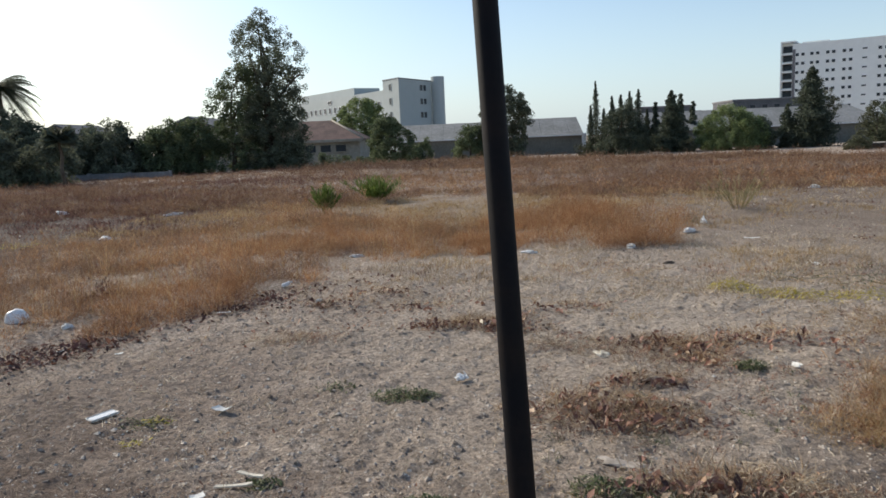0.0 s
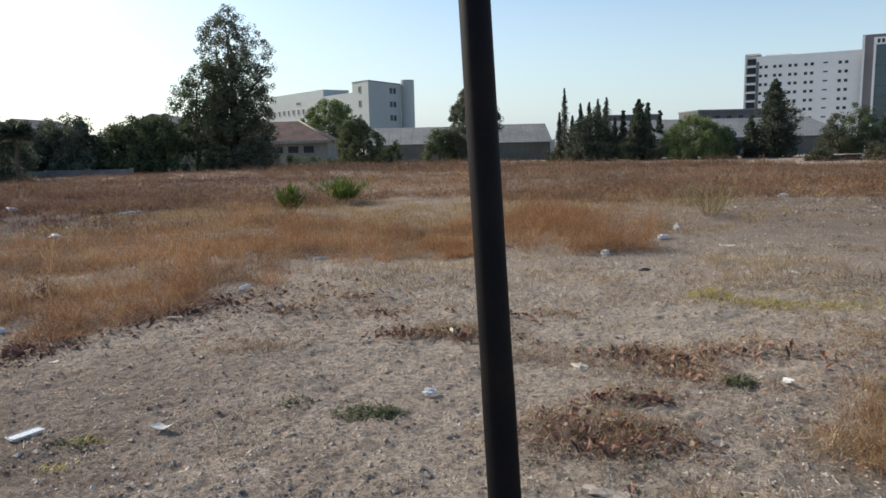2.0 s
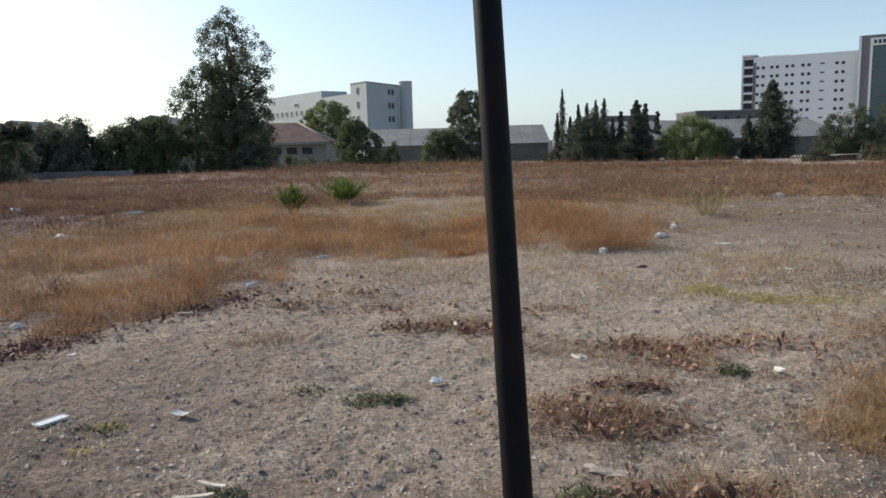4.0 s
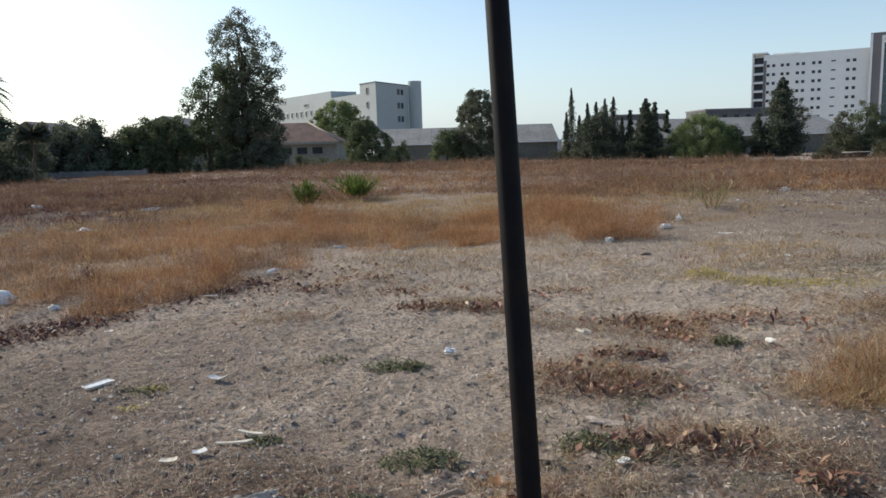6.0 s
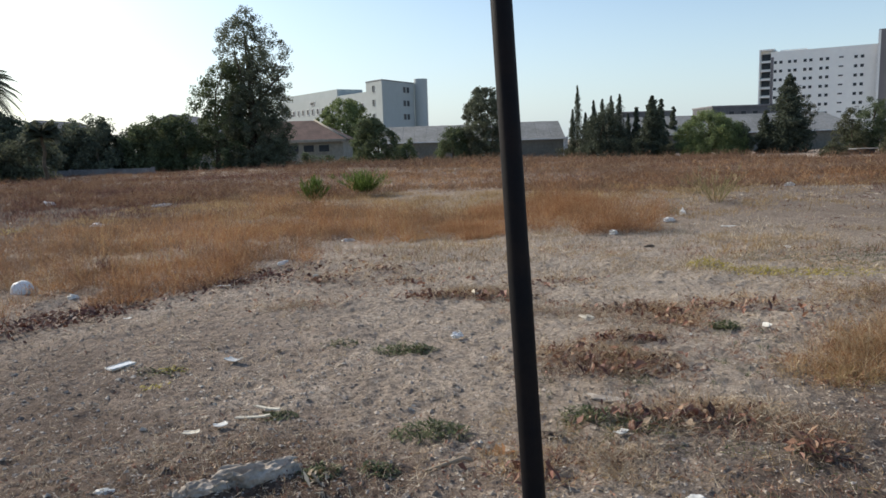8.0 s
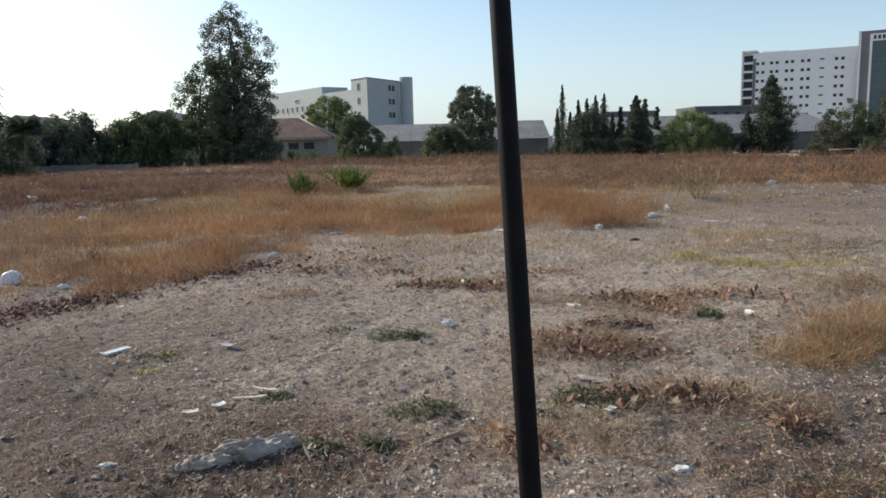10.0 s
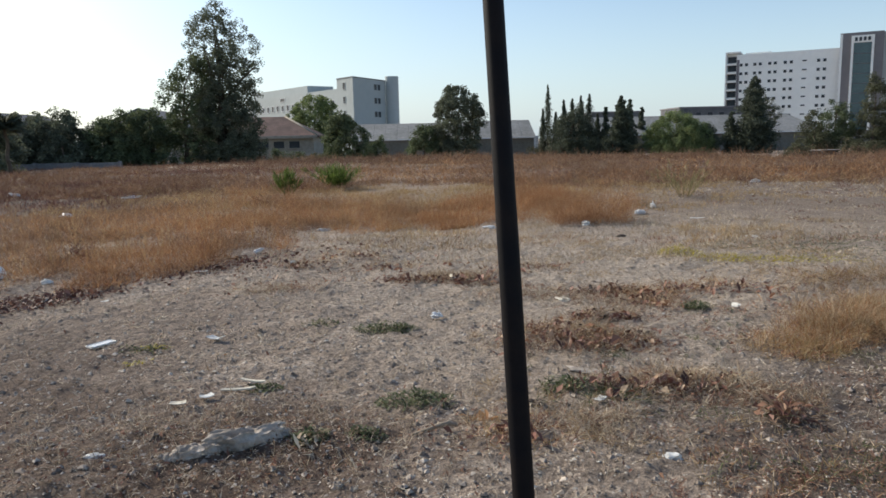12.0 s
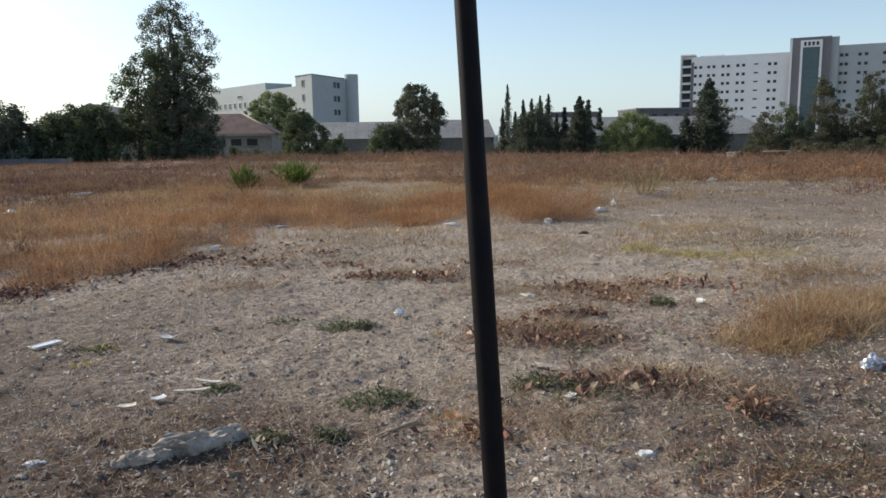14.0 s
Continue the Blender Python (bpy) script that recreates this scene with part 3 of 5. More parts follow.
# the tall golden tuft by the foil wrapper
for x, y, r, n, h in ((2.40, 4.12, 0.18, 30, 0.15), (2.85, 4.38, 0.24, 60, 0.25), (3.30, 4.65, 0.26, 60, 0.28), (3.8, 5.0, 0.3, 44, 0.26)):
    tufted("dry_tuft", RNG.normal(x, r, n), RNG.normal(y, r * 0.7, n), 24, 0.07, np.full(n, h), 0.0036, 1.5, STRAW_TAN, "golden-brown arching dry grass tuft on soil")
    brush("dry_tuft", RNG.normal(x, r, n), RNG.normal(y, r * 0.7, n), 20, 0.12, np.full(n, h * 0.7), 0.10, 0.0036, STRAW_ORANGE, "fine rust-brown seed heads in a grass tuft", "grass", 0.2, 0.7)
    tufted("dry_tuft", RNG.normal(x, r, n // 2), RNG.normal(y - 0.08, r * 0.6, n // 2), 14, 0.06, np.full(n // 2, h * 0.5), 0.005, 1.5, STRAW_RED, "reddish dry stems at the foot of a grass tuft")
# dry tufts: x, y, spread, count, height
for x, y, r, n, h in ((2.30, 4.0, 0.26, 50, 0.11), (2.85, 4.35, 0.34, 70, 0.15), (3.5, 5.0, 0.45, 70, 0.14), (1.6, 3.15, 0.34, 60, 0.09), (1.15, 3.25, 0.34, 60, 0.08),
                      (-1.7, 6.3, 0.35, 40, 0.08), (0.2, 6.9, 0.45, 70, 0.09), (0.75, 5.9, 0.5, 60, 0.07), (3.9, 6.2, 0.8, 110, 0.12), (0.55, 2.75, 0.3, 50, 0.08), (0.75, 4.3, 0.5, 70, 0.07), (1.5, 5.6, 0.6, 80, 0.07)):
    brush("dry_tuft", RNG.normal(x, r * 0.6, n), RNG.normal(y, r * 0.45, n), 26, 0.10, np.full(n, h), 0.075, 0.0036, STRAW_GOLD if h > 0.1 else STRAW_PALE,
           "golden-brown dry grass tuft on bare soil", "grass", 0.3 if h > 0.1 else -0.25, 0.7)
    brush("dry_tuft", RNG.normal(x, r * 0.5, n // 2), RNG.normal(y, r * 0.4, n // 2), 22, 0.09, np.full(n // 2, h * 0.6), 0.06, 0.005, LEAF_DRY, "brown withered weeds in a grass tuft", "weed", -0.1, 0.8)


def pebbles(name, n, x0, x1, y0, y1, size, material, label):
    """Loose stones pressed into the soil."""
    x, y = RNG.uniform(x0, x1, n), y0 + (y1 - y0) * RNG.uniform(0, 1, n) ** 1.5
    s = size * RNG.uniform(0.4, 1.0, n) ** 2 + 0.003
    z = ground_z(x, y)
    a = RNG.uniform(0, 2 * np.pi, n)
    vs = []
    for k in range(4):
        w, q = a + k * np.pi / 2, s * RNG.uniform(0.6, 1.3, n)
        vs.append(np.stack([x + np.cos(w) * q, y + np.sin(w) * q, z - s * 0.25 * RNG.uniform(0, 1, n)], -1))
    vs.append(np.stack([x + s * RNG.uniform(-.3, .3, n), y + s * RNG.uniform(-.3, .3, n), z + s * RNG.uniform(0.2, 0.6, n)], -1))
    v = np.stack(vs, 1).reshape(-1, 3)
    b = np.arange(n)[:, None] * 5
    f = np.concatenate([b + [k, (k + 1) % 4, 4] for k in range(4)], 0)
    tagged(new(name, make_mesh(name, v, f, material)), label, "gravel", "", "stuff")


PEBBLE = leafy("pebble", [(0.0, (0.15, 0.118, 0.094)), (0.4, (0.30, 0.240, 0.190)), (0.75, (0.45, 0.375, 0.305)), (1.0, (0.66, 0.60, 0.52))], 0.0, 0.9)
CHIP = leafy("pale_chips", [(0.0, (0.35, 0.31, 0.25)), (1.0, (0.66, 0.63, 0.57))], 0.0, 0.85)
pebbles("pebbles", 22000, -6.5, 7.5, 1.5, 12, 0.0135, PEBBLE, "small grey-brown pebbles and crumbs of soil")
CRUMB = leafy("soil_crumbs", [(0.0, (0.17, 0.133, 0.105)), (0.5, (0.34, 0.285, 0.235)), (1.0, (0.56, 0.485, 0.41))], 0.0, 0.95)
pebbles("soil_crumbs", 16000, -5.5, 6.5, 1.5, 9, 0.023, CRUMB, "crumbled lumps of dry grey-brown soil")
pebbles("pebbles", 16000, -3.4, 3.4, 1.6, 4.8, 0.008, PEBBLE, "fine grit strewn over the near soil")
pebbles("pebbles", 3600, -6.5, 7.5, 1.5, 13, 0.014, CHIP, "pale chips and shell fragments on the soil")


pebbles("rubble", 420, 7.0, 17.0, 16.0, 21.5, 0.085, CRUMB, "broken clods and stones at the field edge")
pebbles("rubble", 700, 1.5, 12.0, 9.0, 18.0, 0.045, PEBBLE, "scattered dark clods on bare soil")
pebbles("rubble", 300, -14.0, -6.0, 11.0, 18.0, 0.06, PEBBLE, "scattered dark clods behind the grass band")


def fallen(name, x, y, size, material, label, lift=0.03):
    """Curled dead leaves lying on the ground."""
    n = len(x)
    s = size * (0.4 + 1.1 * RNG.uniform(0, 1, n) ** 1.8)
    a = RNG.uniform(0, 2 * np.pi, n)
    tx, ty = RNG.normal(0, 0.55, n), RNG.normal(0, 0.55, n)
    z = ground_z(x, y) + RNG.uniform(0.0, lift, n) + 0.35 * s * (np.abs(tx) + np.abs(ty)) * 0.6
    u = np.stack([np.cos(a), np.sin(a), tx], -1) * s[:, None]
    v = np.stack([-np.sin(a), np.cos(a), ty], -1) * (s * RNG.uniform(0.35, 0.7, n))[:, None]
    p = np.stack([x, y, z], -1)
    curl = np.zeros((n, 3))
    curl[:, 2] = s * RNG.uniform(0.05, 0.45, n)
    vs = np.stack([p - u, p - v * 0.9 + curl, p - u * 0.05, p + v * 0.9 + curl, p + u], 1).reshape(-1, 3)
    b = np.arange(n)[:, None] * 5
    f = np.concatenate([b + [0, 1, 2], b + [0, 2, 3], b + [1, 4, 2], b + [2, 4, 3]], 0)
    return tagged(new(name, make_mesh(name, vs, f, material)), label, "leaves", "", "stuff")


# heaps of dead leaves and straw: x, y, spread x, spread y, count, share of dark leaves
for x, y, rx, ry, n, dark in ((-0.16, 6.66, 0.36, 0.11, 300, 0.7), (0.30, 6.52, 0.20, 0.10, 90, 0.5), (0.62, 4.36, 0.27, 0.14, 230, 0.45), (1.02, 4.28, 0.22, 0.14, 170, 0.3), (0.86, 4.08, 0.30, 0.10, 120, 0.4),
                              (1.30, 5.98, 0.26, 0.10, 150, 0.4), (1.66, 5.74, 0.28, 0.12, 190, 0.3), (1.75, 5.38, 0.20, 0.14, 120, 0.3), (0.98, 4.86, 0.14, 0.06, 60, 0.7), (1.26, 4.80, 0.12, 0.06, 50, 0.8),
                              (0.92, 3.24, 0.22, 0.10, 150, 0.5), (1.30, 3.22, 0.20, 0.09, 130, 0.6), (1.58, 2.76, 0.10, 0.07, 60, 0.3), (2.35, 5.95, 0.34, 0.16, 140, 0.3), (2.95, 5.7, 0.4, 0.2, 110, 0.3),
                              (0.85, 7.3, 0.34, 0.14, 90, 0.6), (0.10, 2.58, 0.16, 0.08, 70, 0.5), (-1.75, 7.9, 0.30, 0.12, 110, 0.8), (-1.05, 8.3, 0.26, 0.10, 80, 0.8), (-0.75, 7.7, 0.2, 0.08, 50, 0.8)):
    for share, mat, word in ((1 - dark, LEAF_DRY, "brown"), (dark, LEAF_DARKDRY, "dark reddish")):
        m = int(n * share)
        fallen("leaf_heap", RNG.normal(x, rx * 0.85, m), RNG.normal(y, ry * 1.0, m), 0.027, mat, "heap of curled " + word + " dead leaves on soil", 0.05)
    m = max(10, n // 6)
    brush("straw_tangle", RNG.normal(x + 0.06, rx * 0.75, m), RNG.normal(y + 0.10, ry * 1.0, m), 18, 0.10, np.full(m, 0.06), 0.11, 0.0045, STRAW_TAN, "tangled golden straw over dead leaves", "straw", -0.05, 0.8)
    brush("straw_tangle", RNG.normal(x, rx * 0.8, m // 2), RNG.normal(y, ry * 1.0, m // 2), 12, 0.09, np.full(m // 2, 0.05), 0.10, 0.005, LEAF_DARKDRY, "dark stalks under dead leaves", "straw", -0.2, 0.8)
# a withered plant with hanging leaves near the front
fallen("withered_dock", RNG.normal(1.52, 0.05, 30), RNG.normal(2.74, 0.04, 30), 0.027, LEAF_DRY, "withered reddish-brown dock with hanging leaves", 0.10)
t = RNG.uniform(0, 1, 5200)
lx, ly = np.interp(t, np.linspace(0, 1, 7), [-8, -5.2, -4.2, -3.7, -2.85, -2.1, -1.2]), np.interp(t, np.linspace(0, 1, 7), [3.4, 4.8, 5.75, 6.55, 7.75, 8.7, 9.3])
lx, ly = lx + RNG.normal(0.0, 0.22, 5200), ly + RNG.normal(0.10, 0.17, 5200)
some = RNG.uniform(0, 1, 5200) < (0.22 + 0.7 * patchy(lx, ly, 1.1, 49, -0.1, 0.4)) * (1 - 0.75 * ease((lx + 3.1) / 1.2))
fallen("leaf_litter", lx[some], ly[some], 0.026, LEAF_DARKDRY, "dark dead leaves along the edge of dry grass", 0.03)
lx, ly = RNG.normal(-1.2, 1.1, 520), RNG.normal(7.9, 0.7, 520)
fallen("leaf_litter", lx, ly, 0.024, LEAF_DRY, "scattered dark dead leaves on grey soil", 0.03)
lx, ly = sown(3600, -6, 7, 1.6, 12, lambda x, y: 0.2 + 0.8 * patchy(x, y, 0.5, 47))
fallen("leaf_litter", lx, ly, 0.012, LEAF_DRY, "small scraps of dead leaf strewn over soil", 0.01)
lx, ly = RNG.normal(-1.2, 0.8, 2200), RNG.normal(2.6, 0.38, 2200)
fallen("leaf_litter", lx, ly, 0.010, LEAF_DRY, "dark brown plant scraps round a half-buried stone", 0.015)

fallen("withered_thistle", RNG.normal(-0.86, 0.035, 26), RNG.normal(2.58, 0.03, 26), 0.022, STRAW_PALE, "pale withered thistle leaves beside a stone", 0.05)
fallen("leaf_scraps", RNG.normal(-0.02, 0.05, 12), RNG.normal(2.86, 0.02, 12), 0.03, STRAW_ORANGE, "orange dead leaf scraps on soil", 0.01)


def weed(x, y, r, n, h, material, label, group="low weeds"):
    """A low plant: a ring of stems, each with small leaves."""
    ob = thing("weed", x, y, 0, label, "weed", group)
    a, q = RNG.uniform(0, 2 * np.pi, n), r * RNG.uniform(0, 1, n) ** 0.7
    px, py = q * np.cos(a) * 1.35, q * np.sin(a) * 0.8
    pz = ground_z(px + x, py + y) + h * RNG.uniform(0.1, 1, n) * (1 - 0.6 * q / r)
    b, tilt, s = RNG.uniform(0, 2 * np.pi, n), RNG.uniform(-0.7, 0.9, n), RNG.uniform(0.008, 0.022, n)
    p = np.stack([px, py, pz], -1)
    u = np.stack([np.cos(b), np.sin(b), tilt], -1) * s[:, None]
    v = np.stack([-np.sin(b), np.cos(b), tilt * 0], -1) * (s * 0.35)[:, None]
    vs = np.stack([p - u, p - v, p + u, p + v], 1).reshape(-1, 3)
    part("leaves", make_mesh("leaves", vs, np.arange(4 * n).reshape(-1, 4), material), ob)
    for k in range(5):
        w = k * 1.256 + x
        z0 = float(ground_z(x, y))
        part("stem", tube("stem", [(0, 0, z0 - 0.01), (math.cos(w) * r * 0.5, math.sin(w) * r * 0.4, z0 + h * 0.5), (math.cos(w) * r, math.sin(w) * r * 0.6, z0 + h * 0.35)], [0.003, 0.0025, 0.0015], material, 5), ob)
    return ob


for x, y, r, n, h in ((-0.62, 4.80, 0.17, 520, 0.08), (-0.44, 4.78, 0.10, 160, 0.05), (-0.34, 3.10, 0.17, 560, 0.08), (0.55, 3.28, 0.15, 380, 0.07), (2.02, 5.16, 0.11, 420, 0.09), (-0.58, 2.66, 0.08, 150, 0.04),
                      (-0.86, 2.62, 0.08, 170, 0.06), (0.85, 3.15, 0.16, 200, 0.04), (-1.25, 3.48, 0.09, 160, 0.03), (-2.3, 4.4, 0.14, 130, 0.03), (-1.1, 5.0, 0.14, 100, 0.03)):
    weed(x, y, r, n, h, WEED, "low dusty green weed spreading on soil")
for x, y, r, n, h in ((2.86, 7.92, 0.22, 620, 0.13), (3.25, 7.62, 0.34, 560, 0.06), (3.75, 7.45, 0.40, 380, 0.06), (4.35, 7.4, 0.4, 200, 0.05), (-9.3, 14.0, 0.7, 700, 0.14), (-2.25, 4.1, 0.10, 36, 0.03), (-2.24, 4.42, 0.10, 40, 0.03)):
    weed(x, y, r, n, h, WEED_YELLOW, "yellow-green weed mat drying on soil", "yellow weeds")
for x, y, r, n, h in ((4.6, 7.9, 0.62, 380, 0.16), (5.2, 8.5, 0.6, 300, 0.18), (3.9, 8.5, 0.5, 180, 0.10), (4.3, 14.2, 0.2, 200, 0.2)):
    weed(x, y, r, n, h, WEED, "grey-green weed clump among dry grass", "grey weeds")


def shrub(x, y, r, h, n, material, label, leaves=20):
    """An upright shrub: many stems fanning out, with narrow leaves."""
    ob = thing("shrub", x, y, 0, label, "shrub", "green shrubs in the field")
    z0 = float(ground_z(x, y))
    vs, fs = [], []
    for k in range(n):
        a, o = RNG.uniform(0, 2 * np.pi), RNG.uniform(0.1, 1.0)
        top = np.array([math.cos(a) * r * o, math.sin(a) * r * o, h * RNG.uniform(0.45, 1.0) * (1.05 - 0.22 * o)])
        root = top * [0.18, 0.18, 0]
        for j in range(leaves):
            f = RNG.uniform(0.25, 1.0)
            p = root + (top - root) * [f ** 1.3, f ** 1.3, f] + [0, 0, z0]
            d = np.array([math.cos(a) * 0.6 * o, math.sin(a) * 0.6 * o, 1.0]) + RNG.normal(0, 0.2, 3)
            d = d / np.linalg.norm(d) * RNG.uniform(0.10, 0.20)
            s = np.cross(d, RNG.normal(0, 1, 3))
            s = s / (np.linalg.norm(s) + 1e-6) * 0.008
            i = len(vs)
            vs += [p, p + d * 0.5 + s, p + d, p + d * 0.5 - s]
            fs.append((i, i + 1, i + 2, i + 3))
    part("leaves", make_mesh("leaves", np.array(vs), fs, material), ob)
    for k in range(9):
        w = k * 0.7
        part("stem", tube("stem", [(math.cos(w) * r * 0.1, math.sin(w) * r * 0.1, z0 - 0.02), (math.cos(w) * r * 0.35, math.sin(w) * r * 0.35, z0 + h * 0.45), (math.cos(w) * r * 0.7, math.sin(w) * r * 0.7, z0 + h * 0.85)], [0.008, 0.006, 0.003], material, 5), ob)
    return ob


shrub(-2.97, 22.4, 0.98, 0.80, 150, SHRUB, "bright green spreading shrub with upright leaves in dry grass")
shrub(-3.82, 18.75, 0.42, 0.74, 84, SHRUB, "small bright green shrub in dry grass")
shrub(5.95, 16.2, 1.0, 0.80, 44, TWIGGY, "sparse olive-yellow twiggy shrub on bare soil", 7)


# ---- the pole ----
pole = thing("pole", 0.087, 1.88, 0, "black painted metal pole leaning slightly, standing in soil", "pole")


def on_pole(heights):
    return [(-0.039 * h, 0.1215 * h, h) for h in heights]


part("shaft", tube("shaft", on_pole((-0.15, 0.0, 0.6, 1.10, 1.22, 1.7, 2.2, 2.7, 3.2)), [0.0435, 0.0432, 0.0428, 0.0425, 0.0410, 0.0405, 0.0405, 0.0405, 0.0405], BLACK, 28), pole)
part("cap", tube("cap", on_pole((3.19, 3.21, 3.225)), [0.042, 0.042, 0.02], BLACK, 20), pole)


# ---- litter ----
def crumple(size, flat, seed, material, detail=3):
    """A crumpled sheet or bag."""
    bm = bmesh.new()
    bmesh.ops.create_icosphere(bm, subdivisions=detail, radius=1)
    for v in bm.verts:
        c = v.co.copy()
        k = 0.9 + 0.75 * noise.noise(c * 1.5 + Vector((seed, 0, 0))) + 0.5 * abs(noise.noise(c * 3.5 + Vector((0, seed, 0))))
        v.co = Vector((c.x * k * size[0], c.y * k * size[1], max(c.z * k * 0.75, -0.4) * size[2] + 0.36 * size[2] * flat))
    return bm_mesh("crumple", bm, material)


def litter(name, x, y, size, label, category, material, seed, turn=0.0, group="litter", detail=3):
    ob = new(name, crumple(size, 1.0, seed, material, detail))
    ob.matrix_world = pose(x, y, float(ground_z(x, y)) - 0.003, 0, 0, turn)
    return tagged(ob, label, category, group)


def bag_mesh():
    """A puffed-up bag with soft creases."""
    bm = bmesh.new()
    bmesh.ops.create_icosphere(bm, subdivisions=4, radius=1)
    for v in bm.verts:
        c = v.co.copy()
        k = 1 + 0.10 * noise.noise(c * 1.6 + Vector((3.3, 0, 0))) + 0.05 * abs(noise.noise(Vector((c.x * 7, c.y * 7, c.z * 2))))
        v.co = Vector((c.x * k * 0.125, c.y * k * 0.11, max(c.z * k, -0.25) * 0.115 + 0.02))
    return bm_mesh("bag_body", bm, PLASTIC, True)


bag = thing("plastic_bag", -5.12, 7.5, float(ground_z(-5.12, 7.5)) + 0.03, "rounded white plastic bag lying in dry grass", "bag", "litter")
part("bag_body", bag_mesh(), bag)
part("knot", tube("knot", [(0.10, -0.03, 0.05), (0.13, -0.04, 0.055), (0.16, -0.05, 0.04)], [0.03, 0.012, 0.022], PLASTIC, 7), bag)


def sheet(name, x, y, lx, ly, label, category, material, turn, bend=0.2, thick=0.004, tilt=0.0):
    """A thin bent sheet with thickness."""
    bm = bmesh.new()
    bmesh.ops.create_grid(bm, x_segments=6, y_segments=4, size=0.5)
    for v in bm.verts:
        u = v.co.x
        v.co = Vector((v.co.x * lx * (1 - 0.12 * v.co.y), v.co.y * ly, bend * ly * (4 * u * u - 0.4 * v.co.y) * 0.5 + 0.01 + 0.12 * ly * noise.noise(Vector((u * 4 + x, v.co.y * 4, y)))))
    bmesh.ops.solidify(bm, geom=bm.faces[:], thickness=thick)
    ob = new(name, bm_mesh(name, bm, material, False))
    ob.matrix_world = pose(x, y, float(ground_z(x, y)) + 0.012, 0, tilt, turn)
    return tagged(ob, label, category, "litter")


card = thing("food_tray", -2.67, 4.55, float(ground_z(-2.67, 4.55)) + 0.002, "flat white foam tray lying on soil", "tray", "litter", 58)
tb = block(bmesh.new(), -0.10, 0.10, -0.045, 0.045, 0.0, 0.014, 0.006)
part("tray_base", bm_mesh("tray_base", tb, PLASTIC), card)
part("rim", tube("rim", [(-0.098, -0.043, 0.014), (0.098, -0.043, 0.014), (0.098, 0.043, 0.014), (-0.098, 0.043, 0.014), (-0.098, -0.043, 0.014)], [0.005] * 5, PLASTIC, 6), card)

cup = thing("plastic_cup", -0.18, 5.13, float(ground_z(-0.18, 5.13)) + 0.022, "crushed clear plastic cup on its side", "cup", "litter", 35)
part("cup_wall", crumple((0.055, 0.036, 0.034), 1.0, 31.7, CLEAR, 3), cup)
part("cup_base", crumple((0.030, 0.026, 0.026), 1.0, 12.1, PLASTIC, 2), cup)
part("cup_rim", tube("cup_rim", [(0.048, -0.02, 0.0), (0.058, 0.0, 0.012), (0.052, 0.024, 0.03), (0.040, 0.02, 0.045)], [0.004] * 4, PLASTIC, 6), cup)

bottle = thing("plastic_bottle", -2.5, 9.15, float(ground_z(-2.5, 9.15)) + 0.02, "clear empty plastic bottle in dry grass", "bottle", "litter", 60)
part("bottle_body", tube("bottle_body", [(-0.09, 0, 0.02), (-0.08, 0, 0.02), (0.0, 0, 0.025), (0.03, 0, 0.03), (0.055, 0, 0.033), (0.075, 0, 0.036)], [0.020, 0.027, 0.025, 0.027, 0.013, 0.010], CLEAR, 12), bottle)
part("cap", tube("cap", [(0.075, 0, 0.036), (0.090, 0, 0.038)], [0.013, 0.013], FRAMEWHITE, 10), bottle)

sheet("paper_scrap", -1.55, 3.32, 0.075, 0.055, "bent scrap of white paper on soil", "paper", PAPER, 30, 0.25)
sheet("paper_scrap", -1.83, 4.56, 0.12, 0.075, "crumpled scrap of white paper on soil", "paper", PAPER, -20, 0.5)
sheet("paper_scrap", 2.32, 5.12, 0.028, 0.075, "upright curled scrap of white paper", "paper", PAPER, 15, 0.8, 0.004, 25)
sheet("paper_scrap", -2.85, 7.66, 0.15, 0.05, "narrow white paper strip at grass edge", "paper", PAPER, 5, 0.2)
sheet("paper_scrap", -1.86, 8.05, 0.03, 0.13, "curled pale strip standing in litter", "paper", PAPER, -25, 0.5, 0.004, 30)
sheet("paper_scrap", 0.0, 6.60, 0.045, 0.10, "pale leaf-shaped scrap in dead leaves", "paper", BLEACHED, 10, 0.8, 0.004, 40)
sheet("paper_scrap", -1.68, 3.22, 0.09, 0.05, "dirty flat scrap of paper on soil", "paper", BLEACHED, 10, 0.2)
litter("cardboard", 0.72, 3.58, (0.13, 0.05, 0.016), "torn weathered grey cardboard pressed into soil", "cardboard", STONE, 21.3, -25)
sheet("cardboard", 0.92, 4.50, 0.12, 0.05, "torn pale cardboard among dead leaves", "cardboard", BLEACHED, -10, 0.3)
sheet("paper_scrap", -4.0, 6.35, 0.09, 0.05, "white paper scrap at grass edge", "paper", PAPER, 20, 0.3)
sheet("paper_scrap", -3.32, 6.14, 0.07, 0.04, "small white paper scrap on soil", "paper", PAPER, 40, 0.3)
sheet("paper_scrap", 4.48, 11.6, 0.24, 0.07, "flat white strip lying on soil", "paper", PAPER, -8, 0.2)
sheet("paper_scrap", 0.66, 3.02, 0.07, 0.045, "small pale scrap on stubble", "paper", PAPER, 40, 0.3)
